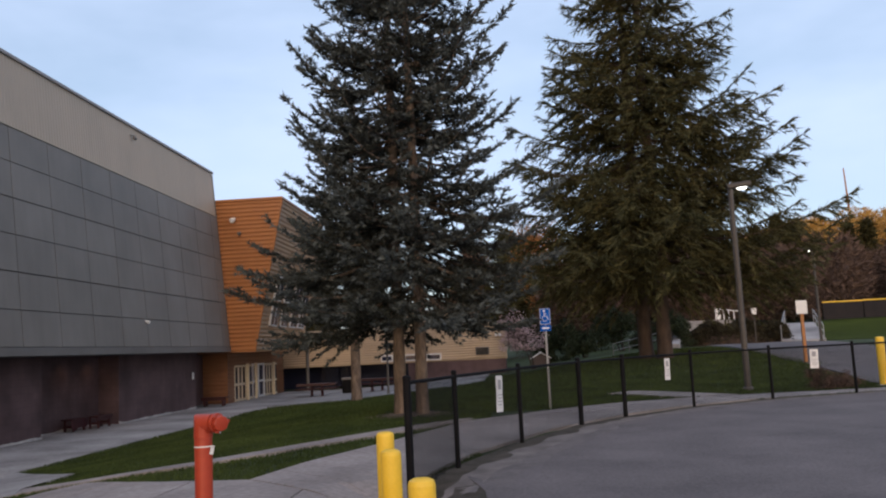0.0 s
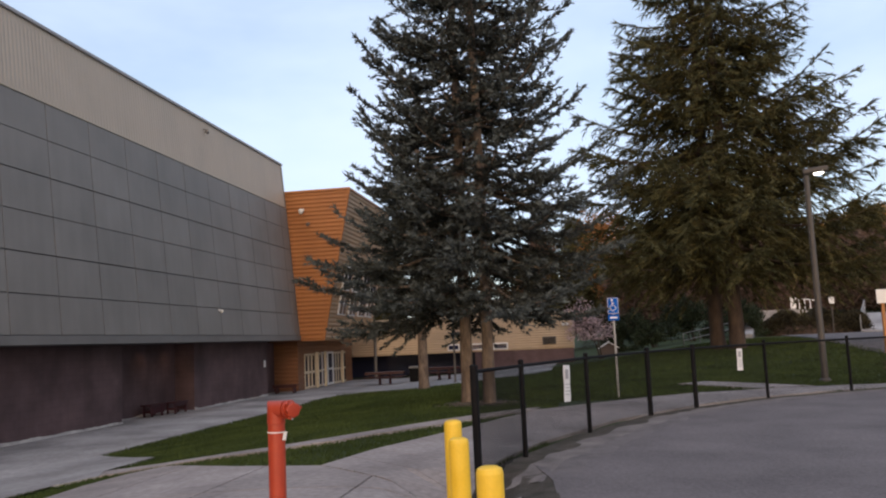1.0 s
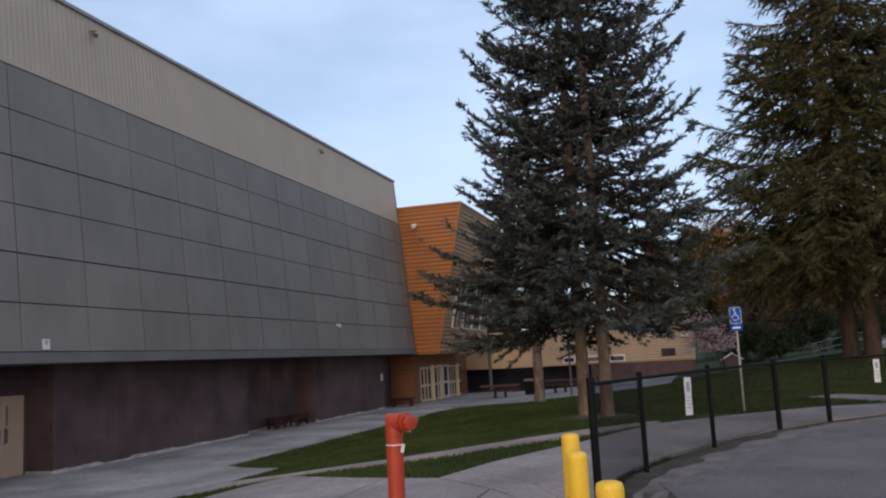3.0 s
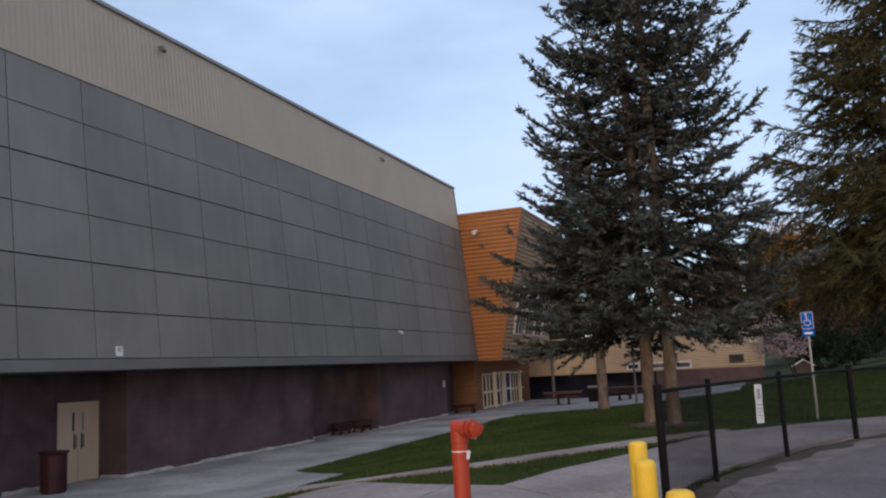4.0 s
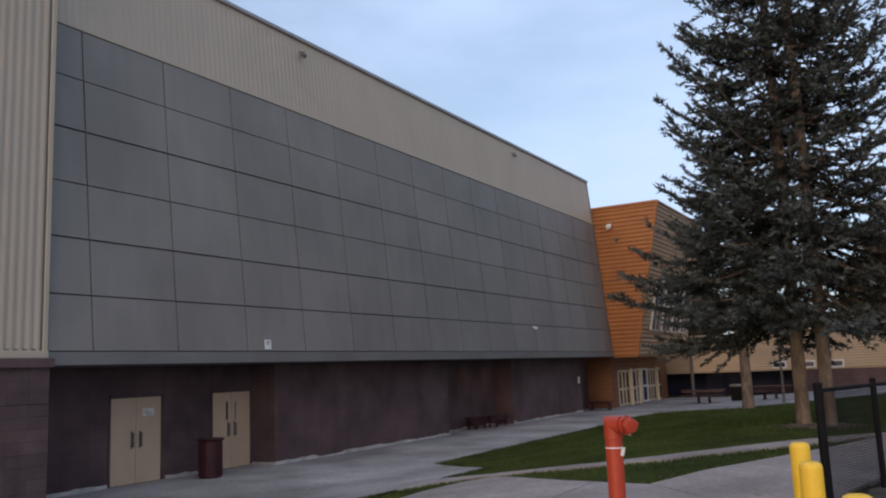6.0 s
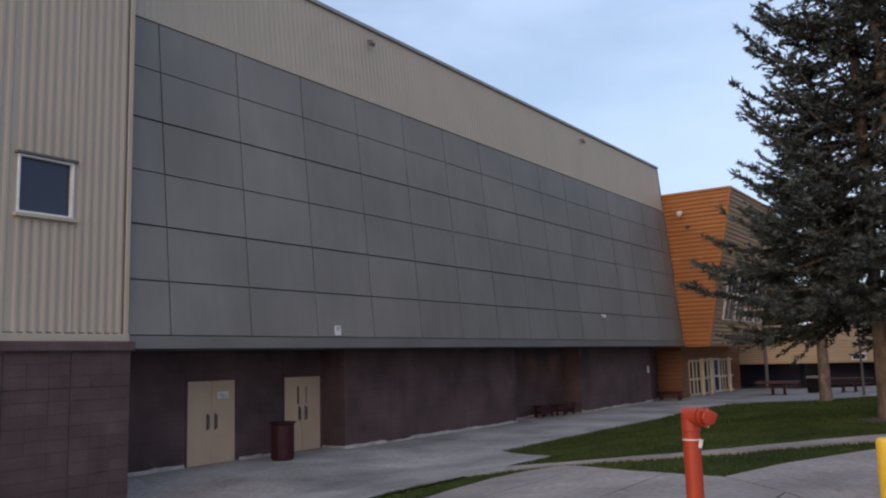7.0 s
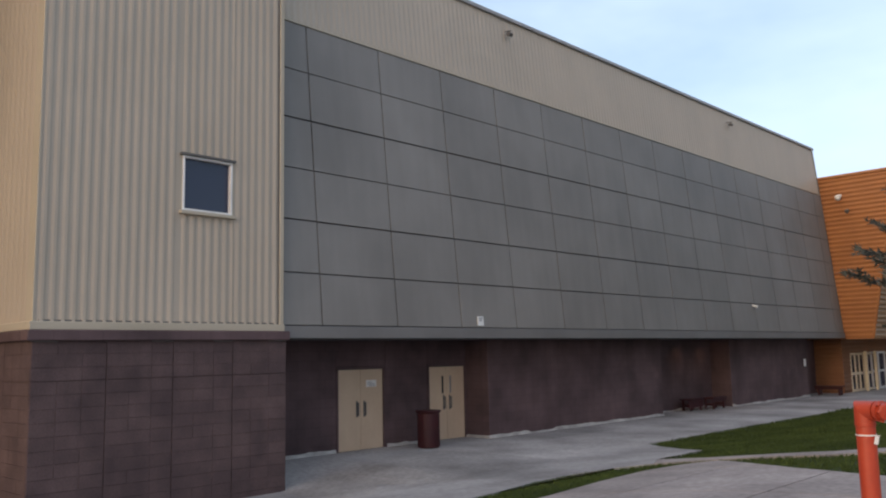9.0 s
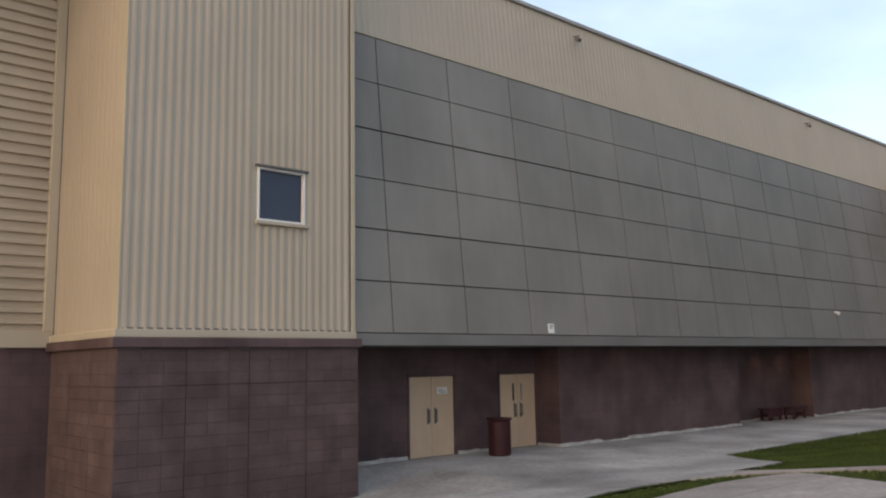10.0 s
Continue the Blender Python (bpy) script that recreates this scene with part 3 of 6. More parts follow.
def entrance_door(name, y0, y1, slots, notice, label):
    d = thing(name, label, "door", "double doors", "structure", at=pose(DX, (y0 + y1) / 2, 0))
    bpy.context.view_layer.update()
    bm = bmesh.new()
    box(bm, DX - 0.12, DX + 0.02, y0 - 0.07, y0, 0.03, 2.2, 0.006)
    box(bm, DX - 0.12, DX + 0.02, y1, y1 + 0.05, 0.03, 2.2, 0.006)
    box(bm, DX - 0.12, DX + 0.02, y0 - 0.07, y1 + 0.05, 2.13, 2.2, 0.006)
    under(part("door_frame", bm, BLOCK_WALL), d)
    mid = (y0 + y1) / 2
    for a, b, s in ((y0 + 0.004, mid - 0.006, -1), (mid + 0.006, y1 - 0.004, 1)):
        leaf = under(part("door_leaf", boxm(DX - 0.09, DX - 0.04, a, b, 0.03, 2.125, bevel=0.005), DOOR_TAN), d)
        hy = b - 0.12 if s < 0 else a + 0.12
        bm = bmesh.new()
        tube(bm, (DX + 0.03, hy, 0.92), (DX + 0.03, hy, 1.26), 0.016)
        for z in (0.95, 1.23):
            tube(bm, (DX - 0.04, hy, z), (DX + 0.03, hy, z), 0.012)
        box(bm, DX - 0.042, DX - 0.034, hy - 0.03, hy + 0.03, 0.88, 1.30, 0.002)
        h = part("handle", bm, HANDLE, None, "dull dark steel pull handle")
        bpy.context.view_layer.update()
        under(h, leaf)
        if slots:
            sy = b - 0.16 if s < 0 else a + 0.16
            # right slot: grey metal imitates the bright reflection in its glass
            w = part("vision_slot", boxm(DX - 0.045, DX - 0.036, sy - 0.036, sy + 0.036, 1.36, 1.86, bevel=0.003), SLOT if s < 0 else METAL, None, "narrow dark glass slot" if s < 0 else "narrow glass slot, grey metal in place of its reflection")
            bpy.context.view_layer.update()
            under(w, leaf)
    if notice:
        bm = boxm(DX - 0.04, DX - 0.034, mid + 0.20, mid + 0.56, 1.66, 1.84)
        nt = under(part("notice", bm, PAPER, None, "small white printed notice"), d)
        for k, (a, b) in enumerate(((0.24, 0.40), (0.24, 0.5), (0.30, 0.52))):
            ln = part("print_line", boxm(DX - 0.034, DX - 0.032, mid + a, mid + b, 1.79 - 0.045 * k - 0.02, 1.79 - 0.045 * k), INK)
            bpy.context.view_layer.update()
            under(ln, nt)


entrance_door("door_1", *D1, False, True, "pair of plain tan metal doors with a white notice")
entrance_door("door_2", *D2, True, False, "pair of tan metal doors with narrow glass slots")

# ---- corner tower ----
tower = thing("corner_tower", "beige ribbed metal corner block on a brown block base", "building", at=pose(-19, 7, 0))
TY0, TY1, TX = 4.44, 9.66, -17.43
TB = -21.2


def tpart(name, bm, mat, label="", parent=None):
    bpy.context.view_layer.update()
    return under(part(name, bm, mat, None, label), parent or tower)


WY0, WY1, WZ0, WZ1 = 7.22, 8.36, 5.46, 6.60
bm = bmesh.new()
for y0, y1, z0, z1 in ((TY0, WY0, 3.06, 13.6), (WY1, TY1 - 0.12, 3.06, 13.6), (WY0, WY1, 3.06, WZ0), (WY0, WY1, WZ1, 13.6)):
    box(bm, TX - 0.3, TX - 0.02, y0, y1, z0, z1)
box(bm, TB, TX - 0.3, TY0 + 0.02, TY0 + 0.25, 3.17, 13.6)
box(bm, TX - 2.0, TX - 0.3, TY1 - 0.3, TY1 - 0.02, 2.95, 13.6)
tpart("core_wall", bm, BEIGE_TRIM)
for y0, y1, z0, z1 in ((TY0 + 0.03, WY0 - 0.05, 3.20, 13.55), (WY1 + 0.05, TY1 - 0.12, 3.20, 13.55), (WY0 - 0.05, WY1 + 0.05, 3.20, WZ0 - 0.07), (WY0 - 0.05, WY1 + 0.05, WZ1 + 0.05, 13.55)):
    bm = ribbed(bmesh.new(), lambda u, v: Vector((TX - 0.015, u, v)), (1, 0, 0), y0, y1, lambda u: (z0, z1), 0.187, 0.021, 0.22, 0.26)
    tpart("front_cladding", bm, BEIGE, "beige vertical ribbed cladding")
bm = ribbed(bmesh.new(), lambda u, v: Vector((-u, TY0 + 0.015, v)), (0, -1, 0), -TX + 0.05, -TB, lambda u: (3.20, 13.55), 0.262, 0.007)
tpart("side_cladding", bm, BEIGE, "beige vertical ribbed cladding")
bm = bmesh.new()
box(bm, TX - 0.05, TX + 0.006, TY0 - 0.006, TY0 + 0.03, 3.2, 13.6, 0.004)
tpart("corner_trim", bm, BEIGE_TRIM)
tpart("corner_trim", boxm(TX - 0.15, TX + 0.03, TY1 - 0.105, TY1, 3.2, 13.6, bevel=0.008), BEIGE_TRIM)
tpart("gap_strip", boxm(TX - 0.018, TX + 0.004, TY1 - 0.140, TY1 - 0.105, 3.20, 13.55), DARKMETAL, "dark joint beside the trim")
bm = bmesh.new()
box(bm, TX - 0.05, TX + 0.07, TY0 - 0.07, TY1 + 0.0, 3.05, 3.20, 0.01)
box(bm, TB, TX - 0.05, TY0 - 0.07, TY0 + 0.05, 3.05, 3.20, 0.01)
tpart("base_flashing", bm, BEIGE_TRIM)
tpart("base_joint", boxm(TX - 0.02, TX + 0.002, TY0 + 0.1, TY1 - 0.11, 3.201, 3.232), DARKMETAL, "dark joint over the flashing")
# ledge on the block base
bm = bmesh.new()
box(bm, TX - 0.2, TX + 0.13, TY0 - 0.12, TY1 + 0.11, 2.86, 3.05, 0.015)
box(bm, TB - 0.05, TX - 0.2, TY0 - 0.12, TY0 + 0.15, 2.86, 3.05, 0.015)
tpart("ledge", bm, BLOCK_WALL, "brown block ledge course")
bm = bmesh.new()
box(bm, TX - 0.3, TX - 0.0, TY0 + 0.02, TY1 + 0.06, -0.7, 2.86)
box(bm, TB, TX - 0.3, TY0 + 0.02, TY0 + 0.3, -0.7, 2.86)
box(bm, -19.5, TX - 0.3, TY1 - 0.24, TY1 + 0.06, -0.7, 2.93)
tpart("base_wall", bm, MORTAR, "brown block base")
# dark strip draws the shadow line that the ledge casts below itself
tpart("ledge_joint", boxm(TX + 0.012, TX + 0.030, TY0 - 0.02, TY1 + 0.07, 2.835, 2.862), DARKMETAL, "dark strip for the shadow line under the ledge")
tpart("corner_joint", boxm(TB - 0.06, TB + 0.05, TY0 - 0.004, TY0 + 0.012, 3.24, 13.5), DARKMETAL, "dark strip in the inner corner")
# window
win = thing("window_1", "square dark window in a white metal frame", "window", kind="structure", at=pose(TX, (WY0 + WY1) / 2, WZ0))
bpy.context.view_layer.update()
bm = bmesh.new()
for y0, y1, z0, z1 in ((WY0, WY0 + 0.045, WZ0, WZ1), (WY1 - 0.045, WY1, WZ0, WZ1), (WY0 + 0.045, WY1 - 0.045, WZ0, WZ0 + 0.05), (WY0 + 0.045, WY1 - 0.045, WZ1 - 0.045, WZ1)):
    box(bm, TX - 0.12, TX + 0.02, y0, y1, z0, z1, 0.006)
under(part("window_frame", bm, WHITE), win)
bm = bmesh.new()
box(bm, TX - 0.1, TX + 0.09, WY0 - 0.06, WY1 + 0.06, WZ0 - 0.07, WZ0, 0.006)
under(part("window_sill", bm, BEIGE_TRIM), win)
under(part("window_head", boxm(TX - 0.1, TX + 0.07, WY0 - 0.06, WY1 + 0.06, WZ1, WZ1 + 0.05, bevel=0.006), DARKMETAL), win)
under(part("pane", boxm(TX - 0.1, TX - 0.085, WY0 + 0.04, WY1 - 0.04, WZ0 + 0.04, WZ1 - 0.04), PANE), win)
# set-back wall with horizontal siding
wingl = thing("side_wing", "set-back wing with horizontal beige siding over brown block", "building", at=pose(-22, 0, 0))
bpy.context.view_layer.update()
bm = ribbed(bmesh.new(), lambda u, v: Vector((TB - 0.1, v, u)), (1, 0, 0), 3.3, 13.5, lambda u: (-30, TY0 - 0.05), 0.243, 0.085, 0.56, 0.08)
under(part("siding", bm, BEIGE, None, "beige horizontal metal siding"), wingl)
bm = bmesh.new()
box(bm, TB - 0.6, TB - 0.15, -30, TY0 + 0.2, 3.0, 13.5)
under(part("core_wall", bm, BEIGE_TRIM), wingl)
under(part("trim", boxm(TB - 0.3, TB + 0.03, -30, TY0 - 0.005, 2.95, 3.3, bevel=0.01), BEIGE_TRIM), wingl)
under(part("corner_trim", boxm(TB - 0.3, TB + 0.04, TY0 - 0.2, TY0 + 0.01, 3.3, 13.5, bevel=0.01), BEIGE_TRIM), wingl)
under(part("base_wall", boxm(TB - 0.5, TB - 0.05, -30, TY0 + 0.1, -0.7, 2.95), BLOCK_WALL), wingl)

# ---- orange entrance block ----
entry = thing("entrance_block", "orange ribbed metal entrance block leaning outward over glass doors", "building", at=pose(-17, 50, 0))
OY, OE = 44.75, 55.3
OB, OT = (-16.1, 2.86), (-14.35, 11.36)


def epart(name, bm, mat, label="", parent=None):
    bpy.context.view_layer.update()
    return under(part(name, bm, mat, None, label), parent or entry)


def ox(z):
    return OB[0] + (z - OB[1]) / (OT[1] - OB[1]) * (OT[0] - OB[0])


bm = ribbed(bmesh.new(), lambda u, v: Vector((v, OY, u)), (0, -1, 0), OB[1], OT[1], lambda u: (-19.2, ox(u) - 0.02), 0.235, 0.045)
epart("front_cladding", bm, ORANGE, "orange horizontal ribbed cladding")
bm = ribbed(bmesh.new(), lambda u, v: Vector((ox(u) - 0.03, v, u)), (1, 0, 0), OB[1], OT[1], lambda u: (OY + 0.02, OE), 0.235, 0.045)
epart("side_cladding", bm, TAN, "orange to tan horizontal ribbed cladding, the side's shade put into its colour")
bm = bmesh.new()
rings = [[bm.verts.new((x, y, z)) for x, z in ((-22, OB[1] - 0.02), (OB[0] - 0.06, OB[1] - 0.02), (OT[0] - 0.06, OT[1]), (-22, OT[1]))] for y in (OY + 0.06, OE)]
for k in range(4):
    bm.faces.new((rings[0][k], rings[0][(k + 1) % 4], rings[1][(k + 1) % 4], rings[1][k]))
bm.faces.new(rings[0][::-1])
bm.faces.new(rings[1])
bmesh.ops.recalc_face_normals(bm, faces=bm.faces)
epart("core_wall", bm, ORANGE)
bm = bmesh.new()
box(bm, -22, OT[0] + 0.05, OY - 0.08, OE + 0.05, OT[1], OT[1] + 0.14, 0.02)
epart("coping", bm, ORANGE)
bm = bmesh.new()
tube(bm, (OB[0], OY - 0.01, OB[1]), (OT[0], OY - 0.01, OT[1]), 0.06, seg=6)
epart("corner_trim", bm, ORANGE)
# windows in the leaning side
for wy in (47.2, 49.4, 51.6, 53.6):
    for z0, z1 in ((4.3, 5.6), (5.75, 7.2)):
        w = epart("window", boxm(-0.05, 0.09, -0.75, 0.75, -(z1 - z0) / 2, (z1 - z0) / 2, bevel=0.01), WHITE, "white window frame")
        m = Matrix.Translation((ox((z0 + z1) / 2), wy, (z0 + z1) / 2)) @ Matrix.Rotation(math.atan2(OT[0] - OB[0], OT[1] - OB[1]), 4, "Y")
        w.matrix_world = m
        for s in (-1, 1):
            p = part("pane", boxm(0.08, 0.1, 0.37 * s - 0.31, 0.37 * s + 0.31, -(z1 - z0) / 2 + 0.07, (z1 - z0) / 2 - 0.07), PANE)
            p.matrix_world = m
            bpy.context.view_layer.update()
            under(p, w)
# lower entrance walls
LX, LY = -18.0, 45.7
bm = ribbed(bmesh.new(), lambda u, v: Vector((v, LY, u)), (0, -1, 0), 0.02, 2.84, lambda u: (DX - 0.2, LX), 0.235, 0.03)
epart("lower_cladding", bm, SHADED_SIDING, "orange horizontal siding, the overhang's shade put into its colour")
bm = bmesh.new()
box(bm, -22, LX - 0.06, LY + 0.04, 46.95, -0.2, 2.85)
box(bm, -22, LX - 0.06, 55.85, 57.5, -0.2, 2.85)
box(bm, LX - 0.3, LX - 0.06, 46.95, 55.85, 2.16, 2.85)
box(bm, -22, -21.8, 46.95, 55.85, -0.2, 2.85)
epart("lower_wall", bm, SHADED_SIDING)
# siding of the side under the overhang
for y0, y1, z0 in ((LY + 0.01, 46.95, 0.02), (55.85, 57.5, 0.02), (46.95, 55.85, 2.16)):
    bm = ribbed(bmesh.new(), lambda u, v: Vector((LX - 0.05, v, u)), (1, 0, 0), z0, 2.84, lambda u: (y0, y1), 0.235, 0.03)
    epart("lower_cladding", bm, SHADED_SIDING, "orange horizontal siding, the overhang's shade put into its colour")
epart("soffit", boxm(-22, OB[0] - 0.1, OY + 0.05, OE - 0.02, 2.845, 2.858), SOFFIT)


def bay(a, b):
    """A glazed bay: slim cream posts, a middle rail and dark panes."""
    fr = bmesh.new()
    for z, w in ((0.10, 0.06), (1.0, 0.07), (2.06, 0.06)):
        box(fr, LX - 0.1, LX - 0.012, a, b, z - w, z + w)
    box(fr, LX - 0.12, LX, a - 0.045, a + 0.045, 0.03, 2.12, 0.008)
    f = epart("shopfront_bay", fr, CREAM, "cream painted frame")
    for z0, z1 in ((0.17, 0.93), (1.07, 2.0)):
        p = part("pane", boxm(LX - 0.06, LX - 0.05, a + 0.05, b - 0.05, z0, z1), PANE)
        bpy.context.view_layer.update()
        under(p, f)


for first, last, n in ((47.0, 50.35, 5), (52.85, 55.8, 5)):
    for k in range(n):
        bay(first + (last - first) * k / n, first + (last - first) * (k + 1) / n)
fr = bmesh.new()
for y in (50.45, 51.6, 52.75):
    box(fr, LX - 0.1, LX + 0.01, y - 0.07, y + 0.07, 0.03, 2.16, 0.008)
for z in (0.10, 1.05, 2.10):
    box(fr, LX - 0.1, LX - 0.004, 50.4, 52.8, z - 0.06, z + 0.06)
glass_door = epart("door", fr, WHITE, "white framed glass double door")
for c in (51.02, 52.18):
    p = part("pane", boxm(LX - 0.06, LX - 0.05, c - 0.5, c + 0.5, 0.14, 2.06), PANE)
    bpy.context.view_layer.update()
    under(p, glass_door)
for y in (48.75, 50.4, 54.3):
    epart("post", boxm(LX + 0.12, LX + 0.27, y - 0.08, y + 0.08, 0.0, 2.2, bevel=0.01), CREAM, "cream square post")

# ---- far wing ----
wing = thing("low_wing", "low wing with tan horizontal siding on a brown block base", "building", at=pose(-9, 60, 0))
FY, FX1 = 58.0, -2.25


def fpart(name, bm, mat, label="", parent=None):
    bpy.context.view_layer.update()
    return under(part(name, bm, mat, None, label), parent or wing)


bm = ribbed(bmesh.new(), lambda u, v: Vector((v, FY, u)), (0, -1, 0), 1.70, 4.05, lambda u: (-22, FX1), 0.17, 0.032)
fpart("siding", bm, WING_TAN, "tan horizontal siding")
fpart("core_wall", boxm(-22, FX1, FY + 0.05, FY + 12, 1.64, 4.05), WING_TAN)
fpart("base_wall", boxm(-9.2, FX1 - 0.05, FY + 0.08, FY + 11.9, -0.4, 1.66), BLOCK_WALL, "brown block base")
# dark glass on the set-back wall stands in for the recess's deep shade
fpart("recessed_wall", boxm(-22, -9.25, FY + 5.4, FY + 5.6, -0.4, 1.62), PANE, "wall set back under the siding, dark glass for the recess's shade")
fpart("coping", boxm(-22, FX1 + 0.06, FY - 0.08, FY + 12, 4.05, 4.2, bevel=0.01), BEIGE_TRIM)
fpart("corner_trim", boxm(FX1 - 0.05, FX1 + 0.05, FY - 0.06, FY + 0.1, 1.64, 4.05, bevel=0.008), BEIGE_TRIM)
fpart("upper_storey", boxm(-14, -5.2, FY + 3, FY + 9, 4.2, 5.3, bevel=0.02), WING_TAN)
fpart("roof", boxm(-14.3, -4.9, FY + 2.7, FY + 9.3, 5.3, 5.45, bevel=0.02), ROOFING)
fpart("downpipe", tube(bmesh.new(), (-16.38, FY - 0.1, 0), (-16.38, FY - 0.1, 4.0), 0.11), DARKMETAL)
for x0, x1, z0, z1 in ((-11.12, -10.25, 1.77, 2.25), (-9.45, -8.5, 1.76, 2.24), (-7.88, -6.82, 1.73, 2.22)):
    w = fpart("window", boxm(x0, x1, FY - 0.08, FY + 0.02, z0, z1, bevel=0.01), WHITE, "small white framed window")
    p = part("pane", boxm(x0 + 0.1, x1 - 0.1, FY - 0.09, FY - 0.07, z0 + 0.1, z1 - 0.1), PANE)
    bpy.context.view_layer.update()
    under(p, w)
v = fpart("vent", boxm(-4.4, -3.45, FY - 0.1, FY + 0.02, 1.95, 2.5, bevel=0.01), DARKMETAL, "dark louvred vent")
for k in range(5):
    p = part("slat", boxm(-4.32, -3.53, FY - 0.12, FY - 0.09, 2.0 + 0.09 * k, 2.05 + 0.09 * k), BLACK)
    bpy.context.view_layer.update()
    under(p, v)
for x in (-2.9, -2.65):
    fpart("wall_light", boxm(x - 0.1, x + 0.1, FY - 0.2, FY + 0.0, 3.2, 3.4, bevel=0.03), WHITE)

# ---- trees ----
def fast_mesh(name, verts, tris, mat):
    """A mesh from arrays of corners and triangles."""
    verts, tris = np.asarray(verts, np.float32), np.asarray(tris, np.int32)
    me = bpy.data.meshes.new(name)
    me.vertices.add(len(verts))
    me.vertices.foreach_set("co", verts.ravel())
    me.loops.add(tris.size)
    me.loops.foreach_set("vertex_index", tris.ravel())
    me.polygons.add(len(tris))
    me.polygons.foreach_set("loop_start", np.arange(0, tris.size, 3, dtype=np.int32))
    me.polygons.foreach_set("loop_total", np.full(len(tris), 3, np.int32))
    me.update(calc_edges=True)
    me.materials.append(mat)
    return me


def unit(v):
    return v / np.maximum(np.linalg.norm(v, axis=-1, keepdims=True), 1e-6)


def sprigs(rng, base, way, length, width, blades, spread):
    """Brushes of slim triangles: blades per sprig that fan out round its way."""
    n = len(base)
    b = np.repeat(base, blades, 0)
    w = np.repeat(way, blades, 0)
    ln = np.repeat(length, blades) * rng.uniform(0.65, 1.2, n * blades)
    tip = unit(w + spread * rng.normal(size=(n * blades, 3)))
    start = b + w * (rng.uniform(-0.3, 0.5, n * blades) * ln)[:, None]
    side = unit(np.cross(tip, rng.normal(size=(n * blades, 3)))) * (width * rng.uniform(0.6, 1.3, n * blades))[:, None]
    v = np.empty((n * blades, 3, 3), np.float32)
    v[:, 0], v[:, 1], v[:, 2] = start - side, start + side, start + tip * ln[:, None]
    return v


def trunk_mesh(name, rng, height, r0, mat, bend=0.15, seg=12, flare=1.35):
    bm = bmesh.new()
    rings = []
    steps = 26
    ph = rng.uniform(0, 6)
    for k in range(steps + 1):
        f = (k / steps) ** 1.4
        z = f * height - 0.15 * (k == 0)
        r = r0 * (1 - f) ** 0.8 * (1 + (flare - 1) * math.exp(-z / 0.35)) + 0.012
        cx, cy = bend * math.sin(3.0 * f + ph) * f, bend * math.cos(2.3 * f + ph) * f
        ring = []
        for s in range(seg):
            a = 2 * math.pi * s / seg
            rr = r * (1 + 0.10 * noise.noise((math.cos(a) * 1.5, math.sin(a) * 1.5, z * 1.2 + ph)))
            ring.append(bm.verts.new((cx + rr * math.cos(a), cy + rr * math.sin(a), z)))
        rings.append(ring)
    for a, b in zip(rings, rings[1:]):
        for s in range(seg):
            bm.faces.new((a[s], a[(s + 1) % seg], b[(s + 1) % seg], b[s]))
    bm.faces.new(rings[-1])
    return mesh_of(name, bm, mat)


def limb_tris(paths, radii):
    """Three-sided tapered limbs along paths."""
    vs, ts, n = [], [], 0
    for p, r in zip(paths, radii):
        k = len(p)
        d = unit(np.gradient(p, axis=0))
        u = unit(np.cross(d, (0.3, 0.2, 1.0)))
        w = np.cross(d, u)
        rr = np.linspace(r, 0.006, k)[:, None]
        for s in range(3):
            a = 2 * math.pi * s / 3
            vs.append(p + rr * (u * math.cos(a) + w * math.sin(a)))
        for i in range(k - 1):
            for s in range(3):
                a, b = n + s * k + i, n + ((s + 1) % 3) * k + i
                ts += [(a, b, b + 1), (a, b + 1, a + 1)]
        n += 3 * k
    return np.concatenate(vs), ts


